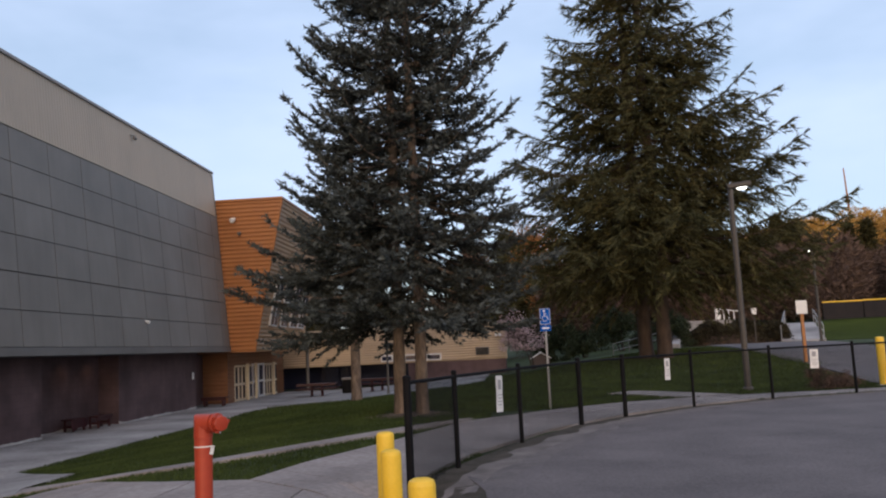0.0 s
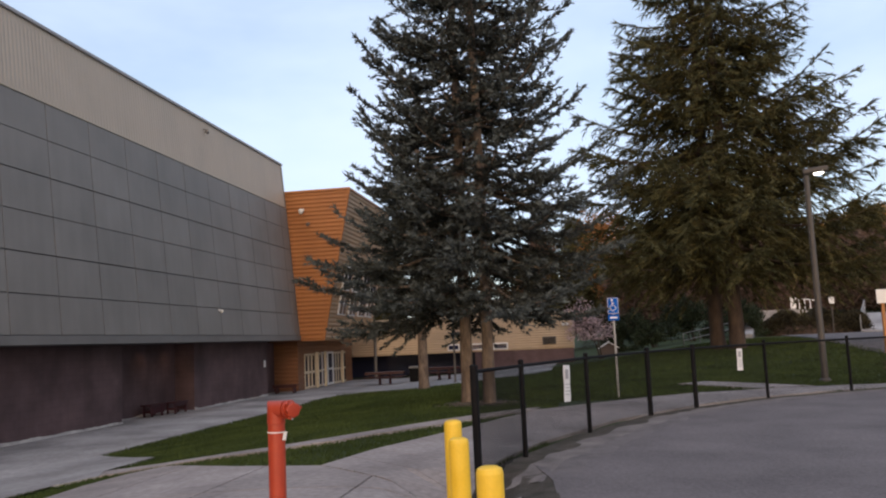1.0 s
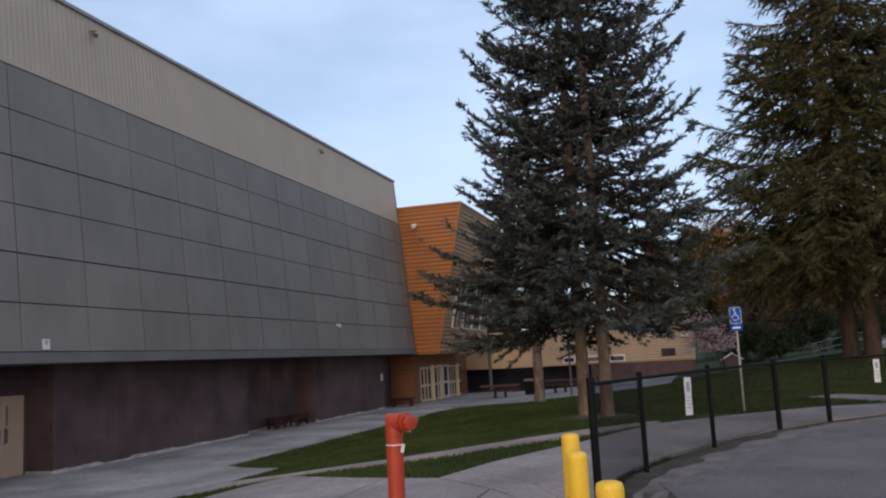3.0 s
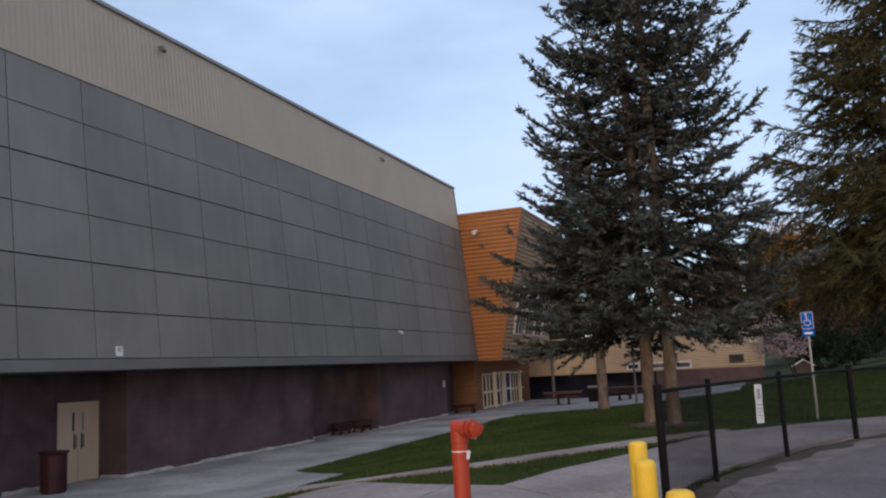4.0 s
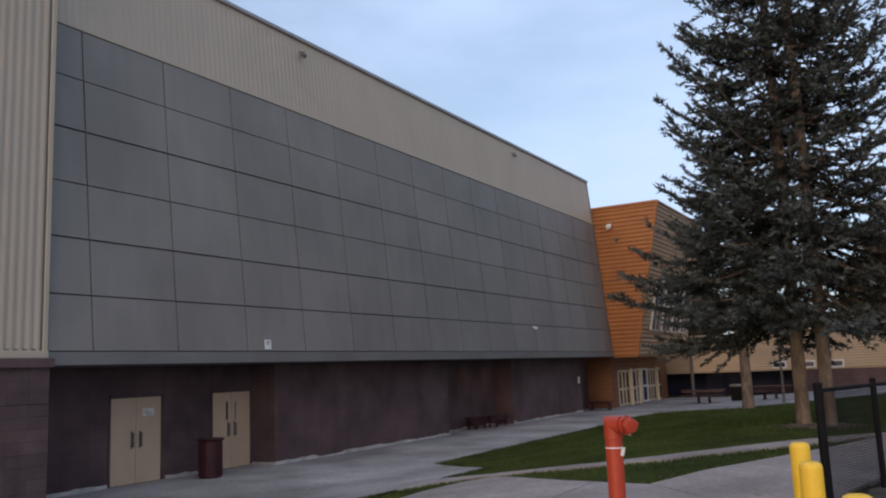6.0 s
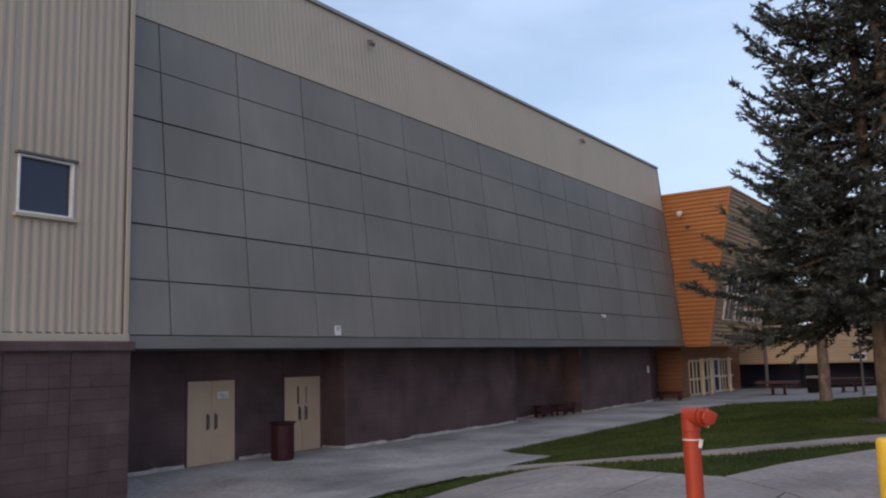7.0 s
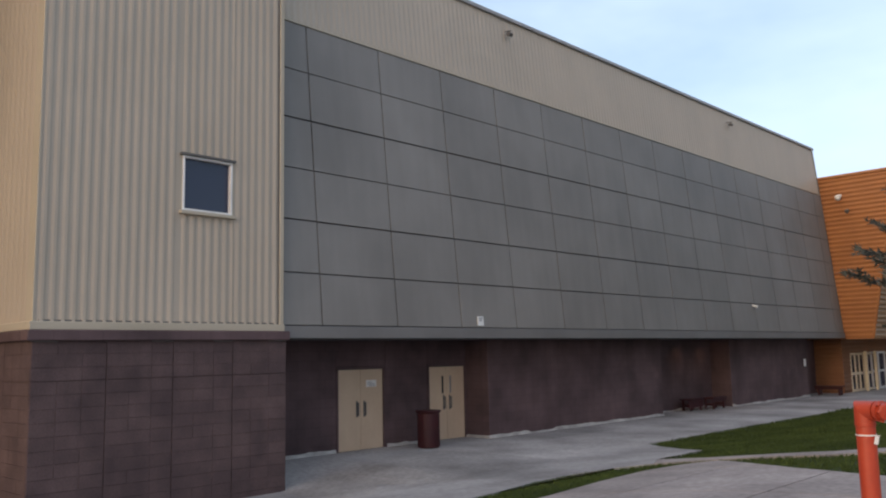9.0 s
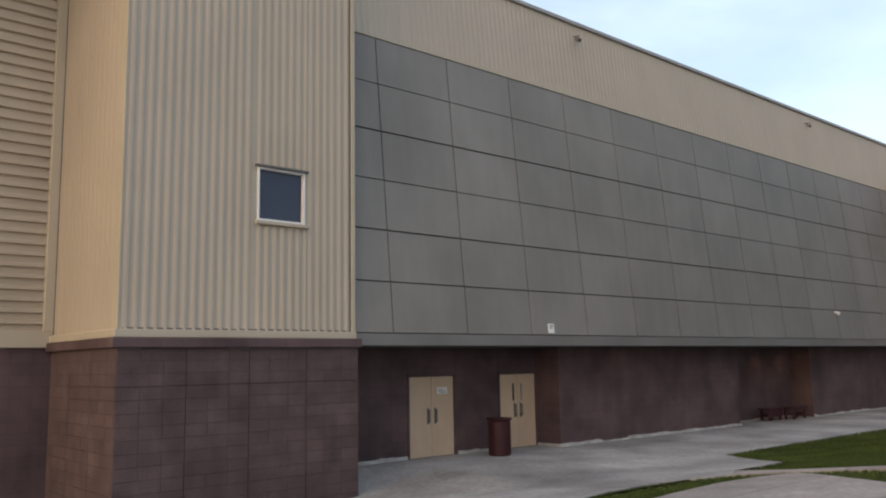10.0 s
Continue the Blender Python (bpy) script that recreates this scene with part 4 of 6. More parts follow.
def conifer(name, label, at, height, crown, radius, trunk_r, seed, needles, young, bark, gap=0.42, per=6, rise=(-0.18, 0.55), tipup=0.34, fan=0.95,
            twig=0.34, step=0.13, brush=(0.2, 0.022, 6, 0.42), hang=0.0, perk=0.0, thick=0.36, taper=1.1, side_grow=(0.0, 0.0, 0.0), level=1.0, vary=(0.7, 1.1), side_shoot=0.7):
    """A conifer: whorls of curved limbs, side twigs on them, and shoots set along the twigs to either hand; dead inside, green outside, paler at the tips."""
    rng = np.random.default_rng(seed)
    tree = thing(name, label, "tree", at=Matrix.Translation(at))
    part("trunk", trunk_mesh("trunk", rng, height, trunk_r, bark, flare=1.2), None, tree, smooth=True)
    paths, radii = [], []
    kinds = {"inner_deadwood": [], "crown": [], "outer_foliage": []}
    up = np.array([0, 0, 1.0])
    z = crown
    while z < height - 0.4:
        f = (z - crown) / (height - crown)
        turn0 = rng.uniform(0, 6.28)
        count = per if f < 0.85 else per - 2
        for k in range(count):
            az = turn0 + 2 * math.pi * k / count + rng.normal() * 0.25
            out = np.array([math.cos(az), math.sin(az), 0.0])
            grow = 1 + side_grow[2] * max(0.0, 1 - 8 * f) * max(0.0, out[0] * side_grow[0] + out[1] * side_grow[1])
            L = radius * (1 - f ** taper) * rng.uniform(*vary) * grow + 0.25
            zz = z + rng.uniform(-0.5, 0.5) * gap
            lift = rise[0] + (rise[1] - rise[0]) * f + rng.normal() * 0.07
            s = np.linspace(0, 1, 9)
            side = np.array([-out[1], out[0], 0.0])
            p = out * (s * L)[:, None] + side * (0.12 * L * rng.normal() * s ** 2)[:, None]
            p[:, 2] = zz + L * (lift * s + (tipup * (level + (1 - level) * min(1.0, 4 * f)) - 0.25 * f) * (s ** 2.4) - 0.08 * np.sin(s * 3.1))
            paths.append(p)
            radii.append(0.018 + 0.011 * L)
            # side twigs along the limb
            m = max(4, int(L / twig * 2.6))
            ss = np.sort(rng.uniform(0.12, 1.0, m))
            bx = np.stack([np.interp(ss, s, p[:, j]) for j in range(3)], 1)
            dv = unit(np.stack([np.interp(ss, s, np.gradient(p[:, j], s)) for j in range(3)], 1))
            sg = np.where(np.arange(m) % 2 == 0, 1.0, -1.0)[:, None]
            sv = unit(np.cross(dv, up)) * sg
            tw = unit(dv * rng.uniform(0.45, 0.9, m)[:, None] + sv * rng.uniform(0.4, fan, m)[:, None] + up * rng.normal(perk - 0.12 - hang, 0.18, m)[:, None])
            tl = np.minimum((0.20 + thick * L * (1 - ss) ** 0.75) * rng.uniform(0.6, 1.15, m), 0.42 * radius)
            # shoots to either hand of the twigs, and along the limb's outer part
            cnt = np.maximum(2, (tl / step).astype(int))
            idx = np.repeat(np.arange(m), cnt)
            u = np.concatenate([(np.arange(c) + 0.6) / c for c in cnt])
            droop = -up * (hang * 0.6 * (u ** 2) * tl[idx])[:, None]
            pos = bx[idx] + tw[idx] * (u * tl[idx])[:, None] + droop + rng.normal(size=(len(idx), 3)) * 0.015
            hand = unit(np.cross(tw[idx], up)) * np.where(np.arange(len(idx)) % 2 == 0, 1.0, -1.0)[:, None]
            dirs = unit(tw[idx] + hand * side_shoot * (1 - 0.6 * u)[:, None] + rng.normal(size=(len(idx), 3)) * 0.2 + up * (perk * 2 - hang * 1.1))
            so = rng.uniform(0.35, 1.02, max(3, int(L / step)))
            po = np.stack([np.interp(so, s, p[:, j]) for j in range(3)], 1)
            do = unit(np.stack([np.interp(so, s, np.gradient(p[:, j], s)) for j in range(3)], 1) + rng.normal(size=(len(so), 3)) * 0.4 + up * perk)
            pos, dirs = np.concatenate([pos, po]), np.concatenate([dirs, do])
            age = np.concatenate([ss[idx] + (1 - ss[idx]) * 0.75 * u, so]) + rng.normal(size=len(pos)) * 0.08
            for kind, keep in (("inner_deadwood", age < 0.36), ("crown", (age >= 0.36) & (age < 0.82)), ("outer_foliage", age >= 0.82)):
                q, d = pos[keep], dirs[keep]
                if len(q):
                    slim = 0.4 if kind == "inner_deadwood" else 1.0
                    kinds[kind].append(sprigs(rng, q, d, np.full(len(q), brush[0]) * rng.uniform(0.7, 1.3, len(q)), brush[1] * slim, brush[2] if slim == 1 else 3, brush[3]))
        z += gap * rng.uniform(0.8, 1.2)
    v, t = limb_tris(paths, radii)
    tagged(part("branchwork", fast_mesh("branchwork", v, t, bark), None, tree), kind="stuff")
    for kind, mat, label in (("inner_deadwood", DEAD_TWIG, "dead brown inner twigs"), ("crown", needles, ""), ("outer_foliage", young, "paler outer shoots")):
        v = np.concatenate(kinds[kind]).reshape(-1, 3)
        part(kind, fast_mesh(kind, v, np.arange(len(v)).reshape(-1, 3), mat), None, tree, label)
    return tree


SPRUCE = dict(needles=NEEDLE_BLUE, young=YOUNG_BLUE, bark=BARK, gap=0.53, per=6, rise=(-0.34, 0.02), tipup=0.54, twig=0.36, step=0.058, brush=(0.125, 0.023, 5, 0.50), perk=0.07,
              taper=1.3, thick=0.36, level=0.28, vary=(0.62, 1.05), side_shoot=0.9)
conifer("spruce_tree", "tall blue spruce with bare lower trunk on the lawn", (-4.85, 20.7, 0.85), 19.6, 3.1, 3.15, 0.150, 11, **SPRUCE, side_grow=(-1, 0.2, 0.5))
conifer("spruce_tree", "tall blue spruce close beside its twin on the lawn", (-4.25, 20.3, 0.85), 19.0, 3.1, 3.85, 0.145, 12, **SPRUCE)
conifer("spruce_tree", "shorter spruce with a bare trunk at the plaza edge", (-9.5, 39.6, 0.15), 15, 4.4, 3.8, 0.25, 13, **{**SPRUCE, "step": 0.10, "brush": (0.18, 0.032, 5, 0.5)})
CEDAR = dict(needles=NEEDLE_GREEN, young=YOUNG_GREEN, bark=BARK_DARK, gap=1.05, per=6, rise=(-0.08, 0.18), tipup=0.16, fan=1.1, twig=0.42, step=0.14,
             brush=(0.32, 0.028, 5, 0.28), hang=0.28, taper=1.15, thick=0.46, vary=(0.66, 1.04), side_shoot=0.7)
conifer("cedar_tree", "broad dark green cedar with drooping layered boughs", (4.9, 42.4, 1.45), 25.5, 5.2, 7.9, 0.36, 21, **CEDAR)
conifer("cedar_tree", "broad dark green cedar beside its twin on the lawn", (5.55, 40.9, 1.45), 25.0, 4.9, 8.8, 0.36, 26, **CEDAR)


def broadleaf(name, label, at, height, radius, seed, leaves, bark, count=4500, leaf=0.09, trunk_r=0.12, stems=1, low=0.25, bare=0.0):
    """A spreading tree: forked limbs and many small leaves gathered round the twigs."""
    rng = np.random.default_rng(seed)
    tree = thing(name, label, "tree", at=Matrix.Translation(at))
    paths, radii, ends = [], [], []

    def grow(p, d, ln, r, depth):
        s = np.linspace(0, 1, 6)[:, None]
        sway = rng.normal(size=3) * 0.18
        q = p + (d + sway * s) * s * ln
        paths.append(q)
        radii.append(r)
        if depth == 0:
            ends.append(q)
            return
        for _ in range(3 if depth > 1 else 4):
            f = rng.uniform(0.45, 1.0)
            b = q[int(f * 5)]
            nd = unit(d * 0.7 + rng.normal(size=3) * 0.55 + np.array([0, 0, 0.18]))
            grow(b, nd, ln * rng.uniform(0.55, 0.75), r * 0.55, depth - 1)

    for k in range(stems):
        lean = rng.normal(size=3) * (0.1 if stems == 1 else 0.35)
        grow(np.array([0.1 * k, 0, -0.1]), unit(np.array([lean[0], lean[1], 1.0])), height * 0.42, trunk_r, 4)
    v, t = limb_tris(paths, radii)
    top = max(e[:, 2].max() for e in ends)
    wide = max(np.abs(e[:, :2]).max() for e in ends)
    fit = np.array([radius / wide, radius / wide, height / top])
    part("branchwork", fast_mesh("branchwork", v * fit, t, bark), None, tree)
    ends = np.concatenate(ends) * fit
    pick = ends[rng.integers(0, len(ends), count)] + rng.normal(size=(count, 3)) * radius * 0.07
    pick = pick[pick[:, 2] > low * height]
    tri = sprigs(rng, pick, unit(rng.normal(size=pick.shape)), np.full(len(pick), leaf * 2), leaf * 0.5, 2, 0.8).reshape(-1, 3)
    part("crown", fast_mesh("crown", tri, np.arange(len(tri)).reshape(-1, 3), leaves), None, tree)
    return tree


BLOSSOM = material("pale_pink_blossom", (0.42, 0.30, 0.32), (0.62, 0.50, 0.50), 0.8, 2, 8, 0, 0, 0.3, piece=0.3, island=True, spec=0.2)
# bud colour with the tree's warm orange light mixed in
RUSSET = material("sunlit_russet_buds", (0.26, 0.11, 0.035), (0.40, 0.19, 0.06), 0.8, 1, 8, 0, 0, 0.3, piece=0.35, island=True, spec=0.2)
SHRUB = material("dark_shrub_leaves", (0.020, 0.030, 0.014), (0.045, 0.058, 0.026), 0.8, 1, 8, 0, 0, 0.3, piece=0.35, island=True, spec=0.2)
TWIGS = material("bare_brown_twigs", (0.09, 0.06, 0.045), (0.15, 0.10, 0.075), 0.9, 2, 8, 0, 0, 0.3, piece=0.3, island=True, spec=0.2)
HEDGE = material("brownish_hedge_leaves", (0.024, 0.022, 0.013), (0.060, 0.052, 0.030), 0.8, 1, 8, 0, 0, 0.3, piece=0.35, island=True, spec=0.2)
# GOLD carries the warm sunset light on the hill trees in its colour
GOLD = material("sunset_lit_gold_leaves", (0.36, 0.20, 0.05), (0.56, 0.34, 0.09), 0.8, 1, 8, 0, 0, 0.3, piece=0.35, island=True, spec=0.2)

broadleaf("magnolia_tree", "small magnolia in pale pink blossom by the low wing", (-0.6, 54.0, terrain(-0.6, 54)), 4.1, 2.3, 31, BLOSSOM, BARK_DARK, 1700, 0.07, 0.07, 3, 0.3)
broadleaf("russet_tree", "tall bare tree far behind, warm sunlight put into its russet bud colour", (0.6, 80, terrain(0.6, 80)), 13.5, 5.0, 32, RUSSET, BARK_DARK, 7000, 0.12, 0.22)
broadleaf("russet_tree", "bare brown tree with reddish buds behind the wing", (-5.5, 88, terrain(-5.5, 88)), 14.5, 5.0, 33, TWIGS, BARK_DARK, 5000, 0.12, 0.22)
for k, (x, y, h, r) in enumerate(((3.2, 59, 2.6, 2.2), (6.0, 60.5, 3.0, 2.6), (9.3, 62, 2.8, 2.4), (0.9, 62, 2.4, 2.0))):
    broadleaf("shrub", "dense dark green shrub under the trees", (x, y, terrain(x, y)), h, r, 40 + k, SHRUB, BARK_DARK, 4200, 0.09, 0.05, 3, 0.03)
broadleaf("brown_shrub", "low bare brown shrub beside the path", (6.5, 22.9, terrain(6.5, 22.9)), 0.62, 0.95, 47, TWIGS, BARK_DARK, 2200, 0.03, 0.012, 5, 0.0)


def hedge():
    rng = np.random.default_rng(50)
    n = 16000
    u, v, w = rng.uniform(-1, 1, n), rng.uniform(-1, 1, n), rng.uniform(0, 1, n) ** 0.5
    top = 1.8 * (1 - 0.35 * u ** 4) * (0.85 + 0.15 * np.sin(u * 9))
    p = np.stack([14.65 + 3.6 * u * (1 - 0.1 * w), 62.6 - 0.26 * 3.6 * u + 1.3 * v * (1 - 0.3 * w), 1.8 + top * w], 1)
    t = sprigs(rng, p, unit(rng.normal(size=p.shape) + (0, 0, 0.5)), np.full(n, 0.22), 0.045, 2, 0.7).reshape(-1, 3)
    h = thing("hedge", "long clipped dark hedge on a bark bed", "hedge", at=pose(15, 63, terrain(15, 63)))
    bpy.context.view_layer.update()
    under(part("foliage", fast_mesh("foliage", t, np.arange(len(t)).reshape(-1, 3), HEDGE), None), h)
    bm = bmesh.new()
    bmesh.ops.create_icosphere(bm, subdivisions=3, radius=1, matrix=Matrix.Translation((14.65, 62.6, 1.8)) @ Matrix.Rotation(-0.25, 4, "Z") @ Matrix.Diagonal((3.3, 1.05, 1.45, 1)))
    for q in bm.verts:
        q.co += Vector((1, 1, 1)) * 0.12 * noise.noise(q.co * 1.5)
    under(part("inner_twigs", bm, BARK_DARK), h)


hedge()


def far_woods():
    """Wooded slope behind everything: conifers and bare trees, each a loose cone or cloud of small boughs."""
    rng = np.random.default_rng(60)
    for name, label, mat, spots, shape in (
            ("far_woods_evergreen", "dark evergreen woods on the far slope", NEEDLE_GREEN, [(rng.uniform(-60, 120), rng.uniform(92, 150)) for _ in range(70)], 0),
            ("far_woods_bare", "brown leafless woods on the far slope", TWIGS, [(rng.uniform(12, 110), rng.uniform(84, 130)) for _ in range(60)] + [(rng.uniform(3, 16), rng.uniform(72, 82)) for _ in range(20)] + [(rng.uniform(26, 62), rng.uniform(92, 135)) for _ in range(60)], 1),
            ("far_woods_gold", "trees on the slope, the last sun's gold put into their leaf colour", GOLD, [(rng.uniform(38, 120), rng.uniform(125, 165)) for _ in range(34)] + [(rng.uniform(44, 70), rng.uniform(134, 160)) for _ in range(24)], 1)):
        out = []
        for x, y in spots:
            z0 = terrain(x, y)
            if shape == 0:
                h = rng.uniform(9, 15) + (2 if x < 10 else 0)
                n = 700
                f = rng.uniform(0.08, 1, n) ** 0.8
                r = (1 - f) * h * 0.21 * rng.uniform(0.4, 1.05, n)
            else:
                h = rng.uniform(7, 11) if mat is TWIGS else rng.uniform(8, 12)
                n = 800
                f = 0.2 + 0.8 * rng.uniform(0, 1, n)
                r = h * 0.33 * np.sqrt(np.maximum(0.02, 1 - (2 * f - 1.15) ** 2)) * np.sqrt(rng.uniform(0, 1, n))
            a = rng.uniform(0, 6.283, n)
            p = np.stack([x + r * np.cos(a), y + r * np.sin(a), z0 + f * h], 1)
            d = unit(np.stack([np.cos(a), np.sin(a), rng.normal(-0.1 if shape == 0 else 0.5, 0.4, n)], 1))
            out.append(sprigs(rng, p, d, np.full(n, 1.1 if shape == 0 else 0.75), 0.16 if shape == 0 else 0.08, 3, 0.5).reshape(-1, 3))
        v = np.concatenate(out)
        part(name, fast_mesh(name, v, np.arange(len(v)).reshape(-1, 3), mat), None)
        tagged(bpy.data.objects[name], label, "woods", kind="stuff")


far_woods()


# ---- fence ----
def fence_build():
    f = thing("chain_link_fence", "black chain-link fence curving round the car park", "fence", at=pose(FENCE[0][0], FENCE[0][1], LOT))
    bpy.context.view_layer.update()
    top = LOT + 1.24
    for k, (x, y) in enumerate(FENCE):
        r = 0.047 if k in (0, 3, 4) else 0.035
        bm = bmesh.new()
        lathe(bm, [(r, LOT - 0.1 - hollow(x, y)), (r, top + 0.02), (r * 1.12, top + 0.022), (r * 1.12, top + 0.035), (r * 0.8, top + 0.05), (0.006, top + 0.055)], 14, Matrix.Translation((x, y, 0)))
        under(part("post", bm, BLACK, None, smooth=False), f)
    for k, (a, b) in enumerate(zip(FENCE, FENCE[1:])):
        a, b = Vector((*a, 0)), Vector((*b, 0))
        d = (b - a).normalized()
        ln = (b - a).length
        under(part("top_rail", tube(bmesh.new(), (a.x, a.y, top - 0.03), (b.x, b.y, top - 0.03), 0.022, seg=10), BLACK), f)
        # woven wires, leaning both ways, down to the ground's line
        vs, fs = [], []
        pitch, r = 0.058, 0.0040 if k == 0 else 0.0024
        n = Vector((-d.y, d.x, 0))
        z1 = LOT + 1.20
        fall = max(hollow(a.x, a.y), hollow(b.x, b.y))
        h = z1 - LOT - 0.05 + fall
        for way in (1, -1):
            s = -h
            while s < ln + h:
                s0, s1 = s, s + h * way
                ta, tb = (0.0 - s0) / (s1 - s0), (ln - s0) / (s1 - s0)
                t0, t1 = max(0.0, min(ta, tb)), min(1.0, max(ta, tb))
                while t0 < t1:
                    foot = a + d * (s0 + (s1 - s0) * t0)
                    if z1 - h + h * t0 >= LOT + 0.05 - hollow(foot.x, foot.y):
                        break
                    t0 += 0.02
                if t1 - t0 > 0.02:
                    p0 = a + d * (s0 + (s1 - s0) * t0) + Vector((0, 0, z1 - h + h * t0)) + n * 0.003 * way
                    p1 = a + d * (s0 + (s1 - s0) * t1) + Vector((0, 0, z1 - h + h * t1)) + n * 0.003 * way
                    u = (p1 - p0).normalized()
                    w = n.cross(u)
                    i = len(vs)
                    for q in (p0, p1):
                        vs += [q + n * r, q - n * r * 0.5 + w * r, q - n * r * 0.5 - w * r]
                    fs += [(i, i + 1, i + 4, i + 3), (i + 1, i + 2, i + 5, i + 4), (i + 2, i, i + 3, i + 5)]
                s += pitch
        me = bpy.data.meshes.new("wire_mesh")
        me.from_pydata([tuple(v) for v in vs], [], fs)
        me.materials.append(BLACK)
        under(part("wire_mesh", me, None, None, "black woven wire"), f)


fence_build()


def notice_on_fence(k, f, tilt, z0, z1, w):
    a, b = Vector((*FENCE[k], 0)), Vector((*FENCE[k + 1], 0))
    d = (b - a).normalized()
    n = Vector((d.y, -d.x, 0))
    c = a.lerp(b, f) + n * 0.02
    t = thing("fence_notice", "white printed notice tied to the black fence", "notice", "fence notices")
    t.matrix_world = Matrix.Translation((c.x, c.y, (z0 + z1) / 2)) @ Matrix.Rotation(math.atan2(d.y, d.x), 4, "Z") @ Matrix.Rotation(tilt, 4, "Y")
    h = z1 - z0
    bm = bmesh.new()
    cols, rows = 5, 10
    g = [[bm.verts.new((w * (i / (cols - 1) - 0.5), 0.003 * math.sin(j * 1.1 + i * 0.8), h * (j / (rows - 1) - 0.5))) for i in range(cols)] for j in range(rows)]
    for j in range(rows - 1):
        for i in range(cols - 1):
            bm.faces.new((g[j][i], g[j][i + 1], g[j + 1][i + 1], g[j + 1][i]))
    r = bmesh.ops.extrude_face_region(bm, geom=bm.faces[:])
    bmesh.ops.translate(bm, vec=(0, 0.004, 0), verts=[q for q in r["geom"] if isinstance(q, bmesh.types.BMVert)])
    bmesh.ops.recalc_face_normals(bm, faces=bm.faces)
    s = part("sheet", bm, PAPER, t)
    bm = bmesh.new()
    box(bm, -w * 0.28, w * 0.2, -0.009, -0.006, h * 0.12, h * 0.38)
    part("picture_block", bm, INK, s)
    for j in range(4):
        bm = boxm(-w * 0.36, w * (0.34 - 0.08 * (j % 2)), -0.009, -0.006, -h * (0.02 + 0.09 * j) - 0.012, -h * (0.02 + 0.09 * j))
        part("print_bar", bm, INK, s)


notice_on_fence(1, 0.63, 0.05, 1.50, 2.04, 0.27)
notice_on_fence(4, 0.62, 0.04, 1.58, 2.04, 0.19)
notice_on_fence(6, 0.52, 0.05, 1.58, 2.04, 0.24)


# ---- bollards and fire pipe ----
def bollard(x, y, z0, top, r, label):
    t = thing("bollard", label, "bollard", "yellow bollards", at=pose(x, y, z0))
    h = top - z0
    bm = bmesh.new()
    lathe(bm, [(r, -0.1), (r, h - 0.045), (r * 0.97, h - 0.035), (r * 0.9, h - 0.018), (r * 0.6, h - 0.005), (0.004, h)], 28)
    part("sleeve", bm, YELLOW, t, smooth=False)
    bm = bmesh.new()
    lathe(bm, [(r * 1.5, -0.02), (r * 1.5, 0.02), (r * 1.05, 0.035)], 24)
    part("footing", bm, CONCRETE, t)
    return t


B = "short round steel bollard painted yellow at the car park corner"
bollard(-3.19, 7.07, LOT, 1.74, 0.084, B)
bollard(-2.98, 5.97, LOT, 1.70, 0.084, B)
bollard(-2.55, 4.28, LOT, 1.72, 0.084, B)
bollard(8.2, 23.2, terrain(8.2, 23.2), 2.24, 0.11, "tall yellow bollard by the path")


